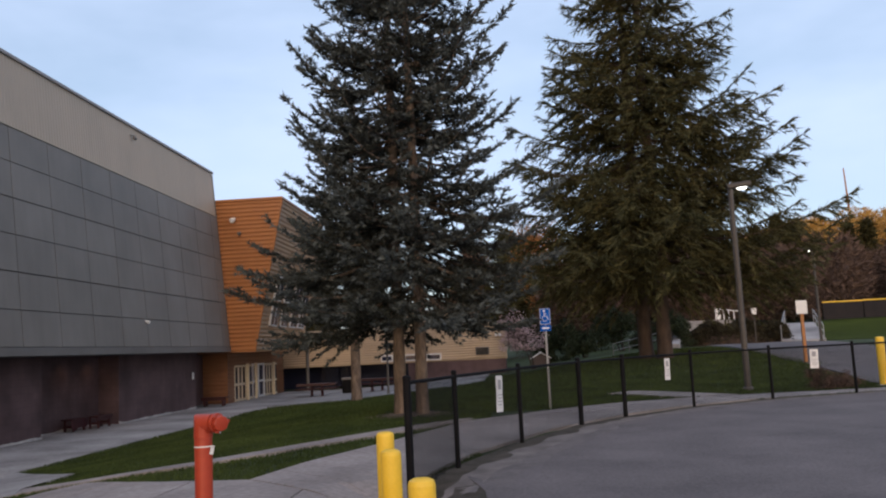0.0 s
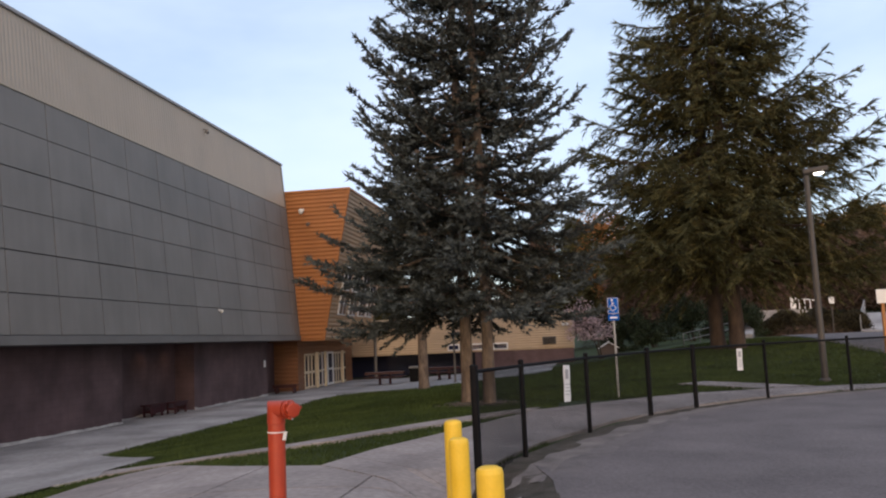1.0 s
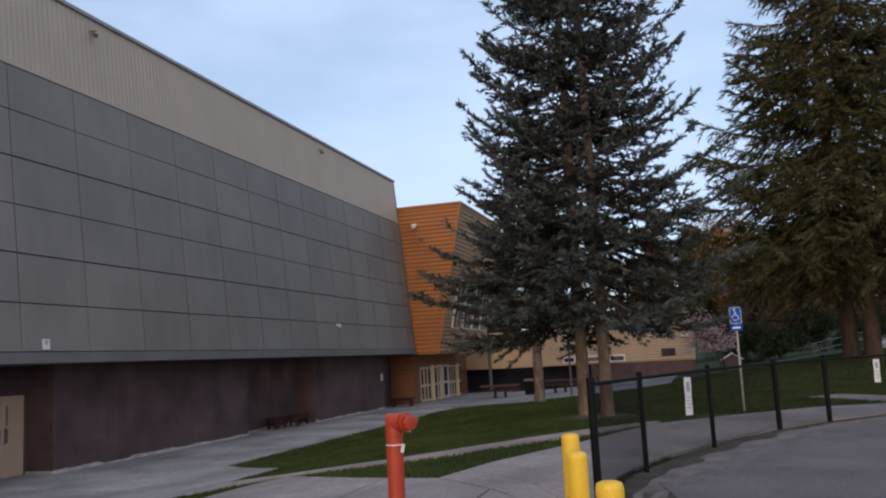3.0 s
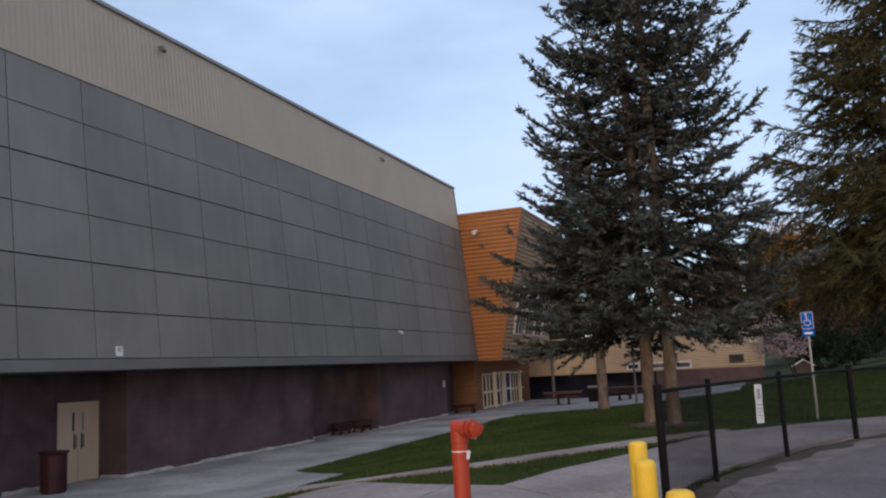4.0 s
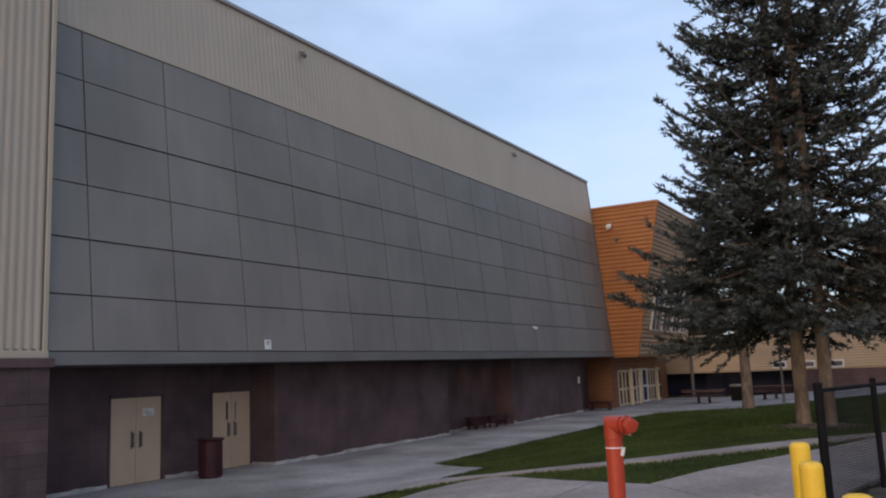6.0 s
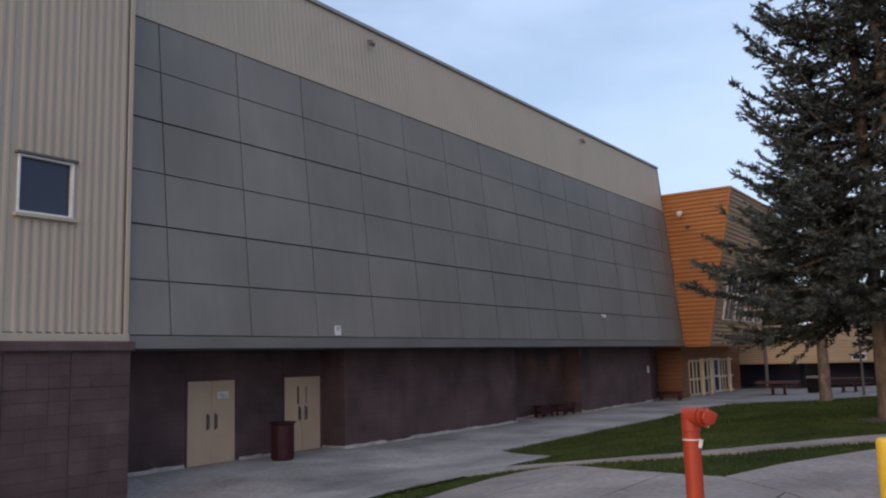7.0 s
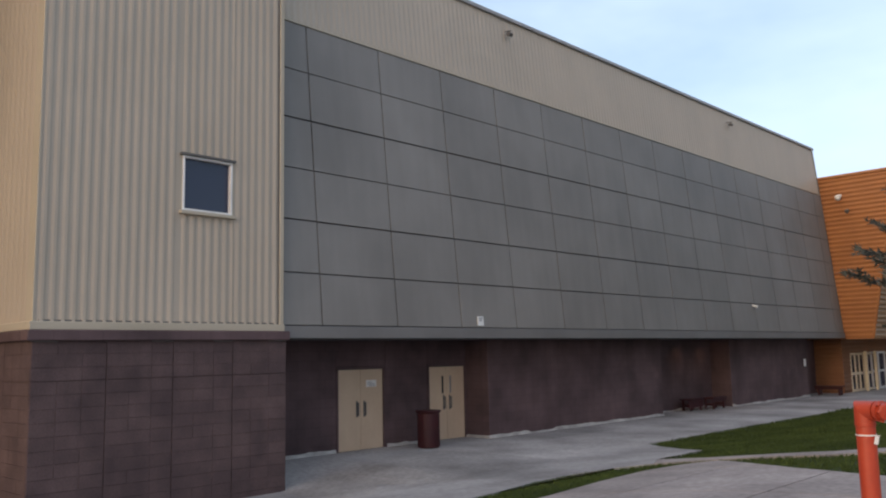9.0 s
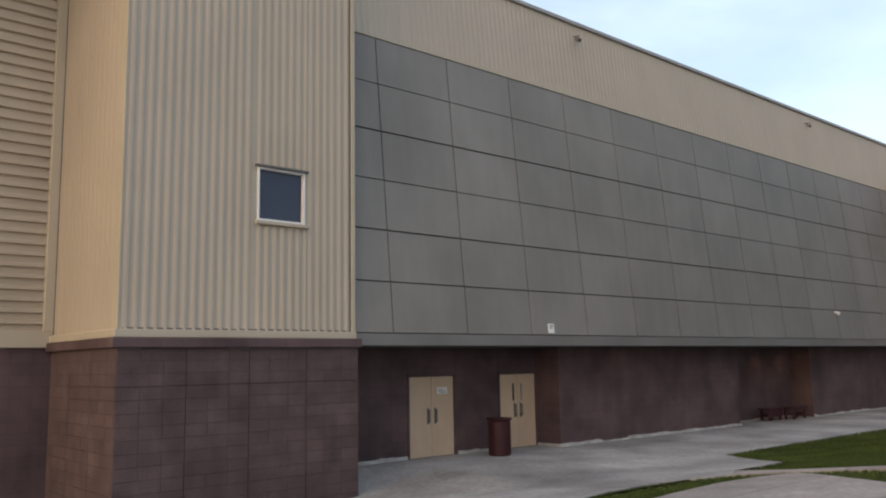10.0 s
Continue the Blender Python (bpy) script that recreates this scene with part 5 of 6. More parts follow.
def standpipe():
    x, y, g, top = -4.15, 4.98, LOT, 2.105
    r = 0.061
    t = thing("fire_standpipe", "red painted fire pipe with capped elbow outlet", "standpipe", at=pose(x, y, g))
    h = top - g
    bm = bmesh.new()
    lathe(bm, [(r, -0.05), (r, h - 0.165), (r * 1.07, h - 0.16), (r * 1.07, h - 0.14)], 28)
    part("riser", bm, RED, t)
    way = Vector((0.93, -0.37, 0)).normalized()
    o = Vector((-way.y, way.x, 0))
    # mitred elbow: upright below, level towards the outlet
    bm = bmesh.new()
    rings = []
    axis = [(Vector((0, 0, h - 0.15)), Vector((0, 0, 1))), (Vector((0, 0, h - r * 1.35)), Vector((0, 0, 1))), (Vector((0, 0, h - r)), (way + Vector((0, 0, 1))).normalized()),
            (Vector((0, 0, h - r)) + way * r * 0.9, way), (Vector((0, 0, h - r)) + way * r * 1.5, way)]
    for k, (c, d) in enumerate(axis):
        s = d.cross(o).normalized()
        f = 1.37 if k == 2 else 1.0
        rings.append([bm.verts.new(c + (o * math.cos(2 * math.pi * j / 24) + s * f * math.sin(2 * math.pi * j / 24)) * r * 1.04) for j in range(24)])
    for a, b in zip(rings, rings[1:]):
        for j in range(24):
            bm.faces.new((a[j], a[(j + 1) % 24], b[(j + 1) % 24], b[j]))
    bm.faces.new(rings[0])
    bm.faces.new(rings[-1])
    bmesh.ops.recalc_face_normals(bm, faces=bm.faces)
    part("elbow", bm, RED, t)
    q = way.to_track_quat("Z", "Y").to_matrix().to_4x4()
    base = Matrix.Translation(Vector((0, 0, h - r)) + way * (r * 1.45)) @ q
    bm = bmesh.new()
    lathe(bm, [(r * 0.85, 0), (r * 0.85, 0.02), (r * 1.12, 0.022), (r * 1.12, 0.045), (r * 0.82, 0.048), (r * 0.82, 0.06)], 24, base)
    ring = part("outlet", bm, RED, t)
    face = Matrix.Translation(Vector((0, 0, h - r)) + way * (r * 1.45 + 0.05)) @ (way + Vector((0, -0.55, -0.1))).to_track_quat("Z", "Y").to_matrix().to_4x4()
    bm = bmesh.new()
    lathe(bm, [(r * 0.86, 0.0), (r * 0.90, 0.012), (r * 0.90, 0.045), (r * 0.78, 0.052), (0.008, 0.054)], 8, face)
    cap = part("outlet_cap", bm, RED, t, "faceted red cap")
    for k in range(3):
        bm = bmesh.new()
        box(bm, r * 0.85, r * 1.15, -0.010, 0.010, 0.012, 0.036, 0.003, face @ Matrix.Rotation(2 * math.pi * (k + 0.1) / 3, 4, "Z"))
        part("lug", bm, RED, cap)
    bm = bmesh.new()
    tube(bm, face @ Vector((0.0, -r * 0.8, 0.02)), face @ Vector((0.0, -r * 1.15, 0.03)), 0.006, seg=6)
    part("chain_stub", bm, METAL, cap)
    bm = bmesh.new()
    lathe(bm, [(r * 1.01, h - 0.226), (r * 1.05, h - 0.225), (r * 1.05, h - 0.218), (r * 1.01, h - 0.217)], 20)
    tube(bm, way * r * 1.0 + Vector((0, 0, h - 0.222)), way * r * 1.7 + Vector((0, 0, h - 0.219)), 0.0022, seg=6)
    part("wire_tie", bm, WHITE, t, "white wire tie")
    bm = bmesh.new()
    box(bm, -0.013, 0.013, -0.002, 0.002, -0.028, 0.028, 0.001, Matrix.Translation(way * r * 1.25 + Vector((0, 0, h - 0.25))) @ Matrix.Rotation(0.2, 4, "Y") @ Matrix.Rotation(0.7, 4, "Z"))
    part("tag", bm, WHITE, t, "small white tag")


standpipe()


# ---- signs and lamps ----
def accessible_sign():
    x, y, g = -1.06, 20.38, terrain(-1.06, 20.38)
    t = thing("parking_sign", "blue and white accessible parking sign on a steel post", "sign", at=pose(x, y, g, 0, 0, 4))
    part("post", tube(bmesh.new(), (0, 0, -0.2), (0, 0, 2.42), 0.028, seg=10), GALV, t)
    p = part("sign_plate", boxm(-0.135, 0.135, -0.05, -0.035, 2.07, 2.47, bevel=0.006), SIGNBLUE, t, "blue plate with a white wheelchair symbol")
    bm = bmesh.new()
    for s in (-1, 1):
        box(bm, s * 0.125 - 0.004, s * 0.125 + 0.004, -0.053, -0.051, 2.08, 2.46)
    for z in (2.08, 2.455):
        box(bm, -0.125, 0.125, -0.053, -0.051, z - 0.004, z + 0.004)
    part("border", bm, WHITE, p)
    bm = bmesh.new()
    m = Matrix.Translation((0, -0.052, 2.27))
    bmesh.ops.create_circle(bm, segments=14, radius=0.024, cap_ends=True, matrix=m @ Matrix.Translation((-0.02, 0, 0.14)) @ Matrix.Rotation(math.pi / 2, 4, "X"))
    tube(bm, m @ Vector((-0.02, 0, 0.11)), m @ Vector((-0.012, 0, 0.0)), 0.0075, seg=6)
    tube(bm, m @ Vector((-0.012, 0, 0.0)), m @ Vector((0.045, 0, 0.0)), 0.0075, seg=6)
    tube(bm, m @ Vector((0.045, 0, 0.0)), m @ Vector((0.075, 0, -0.09)), 0.0075, seg=6)
    tube(bm, m @ Vector((-0.015, 0, 0.06)), m @ Vector((0.035, 0, 0.06)), 0.0075, seg=6)
    for k in range(18):
        a0, a1 = radians(110 + k * 12), radians(122 + k * 12)
        c = Vector((-0.005, 0, -0.05))
        tube(bm, m @ (c + Vector((math.cos(a0), 0, math.sin(a0))) * 0.07), m @ (c + Vector((math.cos(a1), 0, math.sin(a1))) * 0.07), 0.0075, seg=6)
    part("wheelchair_symbol", bm, WHITE, p)
    q = part("lower_plate", boxm(-0.135, 0.135, -0.05, -0.035, 1.90, 2.05, bevel=0.006), SIGNBLUE, t, "small blue plate with a white bar")
    part("print_bar", boxm(-0.09, 0.09, -0.054, -0.051, 1.955, 1.995), WHITE, q)


accessible_sign()


def plain_sign(x, y, top, w, h, post, mat_post, label, yaw=0):
    g = terrain(x, y)
    t = thing("path_sign", label, "sign", "path signs", at=pose(x, y, g, 0, 0, yaw))
    part("post", boxm(-post, post, -post, post, -0.2, top - g - 0.05, bevel=0.006), mat_post, t)
    part("sign_plate", boxm(-w / 2, w / 2, -post - 0.02, -post - 0.003, top - h - g, top - g, bevel=0.012), WHITE, t, "blank pale plate")


plain_sign(9.75, 33.7, 3.72, 0.44, 0.54, 0.06, WOODPOST, "pale sign on an orange wooden post by the path")
plain_sign(15.3, 59.6, 4.3, 0.36, 0.45, 0.03, POLE, "small pale sign on a thin post by the hedge", 8)


def street_lamp(x, y, top, head_way, s, label):
    g = terrain(x, y)
    t = thing("street_lamp", label, "street lamp", "street lamps", at=pose(x, y, g))
    h = top - g
    bm = bmesh.new()
    lathe(bm, [(0.105 * s, -0.2), (0.10 * s, 0.0), (0.075 * s, h)], 14)
    part("pole", bm, POLE, t)
    bm = bmesh.new()
    lathe(bm, [(0.17 * s, -0.05), (0.17 * s, 0.05), (0.12 * s, 0.09)], 16)
    part("base_cover", bm, POLE, t)
    m = Matrix.Translation((0, 0, h)) @ Matrix.Rotation(math.atan2(head_way[1], head_way[0]), 4, "Z") @ Matrix.Rotation(-0.06, 4, "Y")
    bm = bmesh.new()
    box(bm, -0.08 * s, 0.62 * s, -0.19 * s, 0.19 * s, -0.02, 0.14 * s, 0.03, m)
    hd = part("lamp_head", bm, POLE, t, "flat box lamp head")
    bm = bmesh.new()
    r = bmesh.ops.create_uvsphere(bm, u_segments=16, v_segments=8, radius=1, matrix=m @ Matrix.Translation((0.34 * s, 0, -0.02)) @ Matrix.Diagonal((0.15 * s, 0.11 * s, 0.05, 1)))
    part("lens", bm, LAMP_GLOW, hd, "lit glass lens")


street_lamp(4.70, 23.75, 6.72, (1, -0.3), 0.95, "lit bronze street lamp on the lawn")
street_lamp(18.3, 55.6, 7.75, (-1, -0.2), 0.95, "lit street lamp by the ramp far off")


# ---- seats, tables, bin ----
def picnic_table(at, ln=1.8, label="maroon coated picnic table with attached benches"):
    t = thing("picnic_table", label, "picnic table", "maroon picnic tables", at=at)
    bm = bmesh.new()
    for k in range(5):
        box(bm, -ln / 2, ln / 2, -0.36 + 0.145 * k, -0.36 + 0.145 * k + 0.135, 0.72, 0.76, 0.008)
    for s in (-1, 1):
        box(bm, -ln / 2 + 0.02, ln / 2 - 0.02, s * 0.35 - 0.015, s * 0.35 + 0.015, 0.62, 0.72, 0.004)
    part("tabletop", bm, MAROON, t)
    for s in (-1, 1):
        bm = bmesh.new()
        for k in range(2):
            box(bm, -ln / 2, ln / 2, s * 0.70 - 0.14 + 0.145 * k, s * 0.70 - 0.14 + 0.145 * k + 0.135, 0.43, 0.47, 0.008)
        part("bench_seat", bm, MAROON, t)
    for s in (-1, 1):
        x = s * ln * 0.13
        bm = bmesh.new()
        tube(bm, (x, -0.12, 0.0), (x, -0.12, 0.72), 0.06, seg=8)
        tube(bm, (x, 0.12, 0.0), (x, 0.12, 0.72), 0.06, seg=8)
        tube(bm, (x, -0.82, 0.40), (x, 0.82, 0.40), 0.03, seg=8)
        box(bm, x - 0.04, x + 0.04, -0.45, 0.45, 0.0, 0.05, 0.01)
        part("leg_frame", bm, MAROON, t)
    return t


pt = picnic_table(pose(-13.75, 49.4, terrain(-13.75, 49.4) + 0.022, 0, 0, 4), 2.4)
copy_thing(pt, pose(-10.1, 49.6, terrain(-10.1, 49.6) + 0.022, 0, 0, -3))


def path_pole(x, y):
    g = terrain(x, y)
    t = thing("lamp_post", "slim dark steel post at the plaza edge", "post", at=pose(x, y, g))
    part("pole", lathe(bmesh.new(), [(0.062, -0.1), (0.060, 0.3), (0.045, 4.9)], 12), DARKMETAL, t)
    part("base_cover", lathe(bmesh.new(), [(0.11, -0.02), (0.11, 0.05), (0.065, 0.09)], 14), DARKMETAL, t)
    part("cap", lathe(bmesh.new(), [(0.05, 4.9), (0.055, 4.93), (0.03, 4.98)], 12), DARKMETAL, t)


path_pole(-8.6, 44.0)


def waste_box(x, y):
    t = thing("waste_box", "dark square waste box with a grey lid", "bin", at=pose(x, y, terrain(x, y) + 0.022))
    part("body", boxm(-0.3, 0.3, -0.3, 0.3, 0, 0.82, bevel=0.02), BLACK, t)
    part("lid", boxm(-0.33, 0.33, -0.33, 0.33, 0.82, 0.95, bevel=0.03), PANEL_TRIM, t, "grey metal lid")


waste_box(-12.1, 50.6)


def wall_bench(at, back, label, half=0.8):
    t = thing("bench", label, "bench", "maroon benches", at=at)
    bm = bmesh.new()
    for k in range(4):
        box(bm, -0.22 + 0.12 * k, -0.22 + 0.12 * k + 0.108, -half, half, 0.43, 0.48, 0.008)
    part("seat", bm, MAROON, t)
    part("apron", boxm(0.17, 0.20, 0.02 - half, half - 0.02, 0.30 if half > 0.65 else 0.12, 0.43, bevel=0.006), MAROON, t)
    for y in (0.2 - half, half - 0.2):
        bm = bmesh.new()
        box(bm, -0.20, -0.12, y - 0.045, y + 0.045, 0, 0.43 if not back else 0.84, 0.01)
        box(bm, 0.13, 0.21, y - 0.045, y + 0.045, 0, 0.43, 0.01)
        box(bm, -0.12, 0.13, y - 0.035, y + 0.035, 0.14, 0.24, 0.008)
        part("leg", bm, MAROON, t)
    if back:
        bm = bmesh.new()
        for k in range(3):
            box(bm, -0.2, -0.17, -half, half, 0.53 + 0.1 * k, 0.61 + 0.1 * k, 0.006)
        part("backrest", bm, MAROON, t)
    return t


wall_bench(pose(-18.95, 30.75, 0.022), False, "backless maroon bench with a deep front board in a wall niche", 0.6)
wall_bench(pose(-18.65, 32.15, 0.022, 0, 0, 3), False, "backless maroon slatted bench in a wall niche", 0.7)
wall_bench(pose(-18.05, 43.7, 0.022, 0, 0, -90), False, "backless maroon slatted bench near the entrance", 0.7)


def litter_bin():
    t = thing("litter_bin", "round maroon litter bin with a flared rim by the doors", "bin", at=pose(-18.35, 15.0, 0.022))
    bm = bmesh.new()
    lathe(bm, [(0.26, 0.0), (0.285, 0.03), (0.29, 0.5), (0.295, 0.9), (0.26, 0.9), (0.25, 0.1)], 32)
    b = part("drum", bm, MAROON, t)
    for k in range(24):
        a = 2 * math.pi * k / 24
        part("slat", boxm(0.288, 0.302, -0.026, 0.026, 0.05, 0.88, bevel=0.003, m=Matrix.Rotation(a, 4, "Z")), MAROON, b)
    bm = bmesh.new()
    lathe(bm, [(0.27, 0.88), (0.33, 0.93), (0.355, 0.965), (0.345, 0.98), (0.25, 0.99), (0.14, 0.985), (0.12, 0.95)], 32)
    part("rim", bm, MAROON, t, "flared maroon rim")


litter_bin()


# ---- fittings on the walls ----
def flood_lamp(y):
    z = 12.58
    t = thing("flood_lamp", "small dark flood lamp on the upper wall", "wall lamp", "flood lamps", at=pose(face_x(z), y, z))
    part("bracket", tube(bmesh.new(), (-0.05, 0, 0.05), (0.20, 0, 0.0), 0.022, seg=8), DARKMETAL, t)
    bm = boxm(0.10, 0.25, -0.09, 0.09, -0.08, 0.04, bevel=0.015, m=Matrix.Rotation(0.5, 4, "Y"))
    part("lamp_body", bm, DARKMETAL, t)


flood_lamp(18.72)
flood_lamp(34.3)


def wall_camera(at, mat, s, label):
    t = thing("security_camera", label, "camera", "security cameras", at=at)
    part("mount", boxm(-0.02, 0.06, -0.07 * s, 0.07 * s, -0.07 * s, 0.07 * s, bevel=0.01), mat, t)
    part("arm", tube(bmesh.new(), (0.05, 0, 0), (0.22 * s, 0, -0.03), 0.025 * s, seg=8), mat, t)
    bm = bmesh.new()
    bmesh.ops.create_uvsphere(bm, u_segments=16, v_segments=10, radius=0.11 * s, matrix=Matrix.Translation((0.24 * s, 0, -0.10 * s)))
    lathe(bm, [(0.11 * s, -0.10 * s), (0.12 * s, -0.02 * s), (0.05 * s, 0.02 * s)], 16, Matrix.Translation((0.24 * s, 0, 0)))
    part("housing", bm, mat, t)


wall_camera(pose(face_x(4.3), 34.0, 4.30), WHITE, 0.62, "white dome camera on the grey panel wall")
wall_camera(pose(-17.15, OY - 0.03, 10.35, 0, 0, -90), WHITE, 1.3, "white camera housing on the orange wall")
wall_camera(pose(-16.8, OY - 0.03, 9.55, 0, 0, -90), DARKMETAL, 0.9, "small dark fitting on the orange wall")


def wall_sign(at, w, h, label, bars):
    t = thing("wall_sign", label, "sign", "wall signs", at=at)
    p = part("plate", boxm(0.0, 0.025, -w / 2, w / 2, -h / 2, h / 2, bevel=0.005), WHITE, t)
    for k in range(bars):
        part("print_bar", boxm(0.026, 0.029, -w * 0.3, w * (0.3 - 0.15 * (k % 2)), h * (0.28 - 0.22 * k) - 0.02, h * (0.28 - 0.22 * k) + 0.02), INK, p)


wall_sign(pose(face_x(3.4) + 0.01, 16.2, 3.37, 0, -5, 0), 0.24, 0.26, "white sign at the foot of the grey panels", 2)
wall_sign(pose(WX + 0.002, 41.9, 1.72), 0.24, 0.36, "white plate on the brown wall", 0)


# ---- path, ramp and field behind the cedars ----
slab([(15.6, 88), (12.3, 61), (10.4, 46), (9.75, 38), (9.6, 33.5), (9.1, 28.4), (8.35, 24.2), (8.3, 22.25), (12.6, 23.0), (13.6, 30), (15.6, 40), (16.0, 44), (16.8, 49), (20.5, 70), (21.4, 94), (17, 95)][::-1],
     lambda x, y: terrain(x, y) + 0.03, 0.15, ASPHALT, "road_path", cut=2.5)
tagged(bpy.data.objects["road_path"], "grey asphalt path curving up behind the lawn", "path", kind="structure")


def ramp():
    t = thing("ramp", "pale concrete ramp with steel railings", "ramp", at=pose(19, 63, 1.8))
    bpy.context.view_layer.update()
    bm = bmesh.new()
    pts = [(17.2, 60.2, 1.9), (20.0, 59.4, 1.9), (22.0, 67.1, 3.2), (19.9, 67.8, 3.2)]
    up = [bm.verts.new(p) for p in pts]
    dn = [bm.verts.new((x, y, 1.5)) for x, y, _ in pts]
    bm.faces.new(up)
    bm.faces.new(dn[::-1])
    for k in range(4):
        bm.faces.new((dn[k], dn[(k + 1) % 4], up[(k + 1) % 4], up[k]))
    under(part("ramp_slab", bm, CONCRETE, None), t)
    for a, b in (((17.3, 60.4, 1.9), (20.0, 67.7, 3.2)), ((19.95, 59.6, 1.9), (21.95, 67.0, 3.2))):
        a, b = Vector(a), Vector(b)
        for h in (0.5, 1.0):
            under(part("rail", tube(bmesh.new(), a + Vector((0, 0, h)), b + Vector((0, 0, h)), 0.03, seg=8), GALV), t)
        for k in range(5):
            p = a.lerp(b, k / 4)
            under(part("rail_post", tube(bmesh.new(), p, p + Vector((0, 0, 1.0)), 0.03, seg=8), GALV), t)
    return t


ramp()


def landing():
    t = thing("landing", "concrete landing with a white railing behind the hedge", "landing", at=pose(15, 72, 1.8))
    bpy.context.view_layer.update()
    under(part("landing_wall", boxm(12.2, 17.9, 70.6, 74, 1.5, 3.8, bevel=0.03), CONCRETE), t)
    bm = bmesh.new()
    lo, hi = Vector((9.4, 58.0, 2.05)), Vector((12.35, 70.6, 3.75))
    side = Vector((hi.y - lo.y, lo.x - hi.x, 0)).normalized() * 0.25
    rings = [[bm.verts.new(p) for p in (c - side, c + side, (c + side) * 1 - Vector((0, 0, 1.2)), c - side - Vector((0, 0, 1.2)))] for c in (lo, hi)]
    for k in range(4):
        bm.faces.new((rings[0][k], rings[0][(k + 1) % 4], rings[1][(k + 1) % 4], rings[1][k]))
    bm.faces.new(rings[0][::-1])
    bm.faces.new(rings[1])
    bmesh.ops.recalc_face_normals(bm, faces=bm.faces)
    under(part("cheek_wall", bm, CONCRETE), t)
    for k in range(5):
        x = 15.6 + 0.42 * k
        under(part("rail_post", boxm(x - 0.04, x + 0.04, 70.7, 70.8, 3.8, 4.75 - 0.07 * k, bevel=0.01), WHITE), t)
    under(part("hand_rail", tube(bmesh.new(), (15.55, 70.75, 4.72), (17.35, 70.75, 4.42), 0.045, seg=8), WHITE), t)
    under(part("board", boxm(15.3, 15.75, 70.66, 70.69, 3.85, 4.75, bevel=0.01), WHITE, None, "white board"), t)


landing()


def stair_rail(x0, y0, x1, y1):
    a, b = Vector((x0, y0, terrain(x0, y0))), Vector((x1, y1, terrain(x1, y1) + 0.25))
    t = thing("stair_rail", "galvanised stair railing on the lawn slope", "railing", "stair rails", at=Matrix.Translation(a))
    bpy.context.view_layer.update()
    for h in (0.38, 0.78):
        under(part("rail", tube(bmesh.new(), a + Vector((0, 0, h)), b + Vector((0, 0, h)), 0.022, seg=8), PANEL_TRIM), t)
    for k in range(4):
        p = a.lerp(b, k / 3)
        under(part("rail_post", tube(bmesh.new(), p - Vector((0, 0, 0.2)), p + Vector((0, 0, 0.78)), 0.022, seg=8), PANEL_TRIM), t)


stair_rail(4.0, 48.6, 7.4, 53.2)


def bank(x, y):
    """Grass bank that climbs to the foot of the field fence."""
    far = ((x - 23.7) * 0.1815 + (69.7 - y) * 0.983) - (x - 23.7) * 0.363
    return max(terrain(x, y) + 0.02, 3.32 - 1.5 * sm(0, 8.5, far))


slab([(20.9, 61.8), (24, 58), (62, 51), (62, 62.6), (23.7, 69.8), (22.3, 67.4)], bank, 1.2, FIELD, "grass_bank", cut=1.5)
tagged(bpy.data.objects["grass_bank"], "mown grass bank below the sports field fence", "grass", kind="structure")


def field_fence():
    t = thing("field_fence", "dark netted sports field fence with a yellow top", "fence", at=pose(23.7, 69.7, 1.8))
    bpy.context.view_layer.update()
    a, b = Vector((23.7, 69.7, 0)), Vector((60, 63.0, 0))
    d = (b - a).normalized()
    n = 13
    for k in range(n):
        p = a.lerp(b, k / (n - 1))
        under(part("post", tube(bmesh.new(), (p.x, p.y, 1.5), (p.x, p.y, 4.75), 0.05, seg=8), BLACK), t)
        if k < n - 1:
            q = a.lerp(b, (k + 1) / (n - 1))
            m = Matrix.Translation((p + q) / 2) @ Matrix.Rotation(math.atan2(d.y, d.x), 4, "Z")
            h = (q - p).length / 2
            under(part("netting", boxm(-h + 0.06, h - 0.06, -0.012, 0.012, 3.36, 4.66, m=m), NET, None, "dark wind netting"), t)
            under(part("top_tube", tube(bmesh.new(), (p.x, p.y, 4.78), (q.x, q.y, 4.75), 0.06, seg=10), YELLOW, None, "yellow plastic tube"), t)


NET = material("dark_netting", (0.018, 0.016, 0.018), (0.030, 0.026, 0.026), 0.95, 1.5, 30, 0.3, 0.01, 0.3)
field_fence()


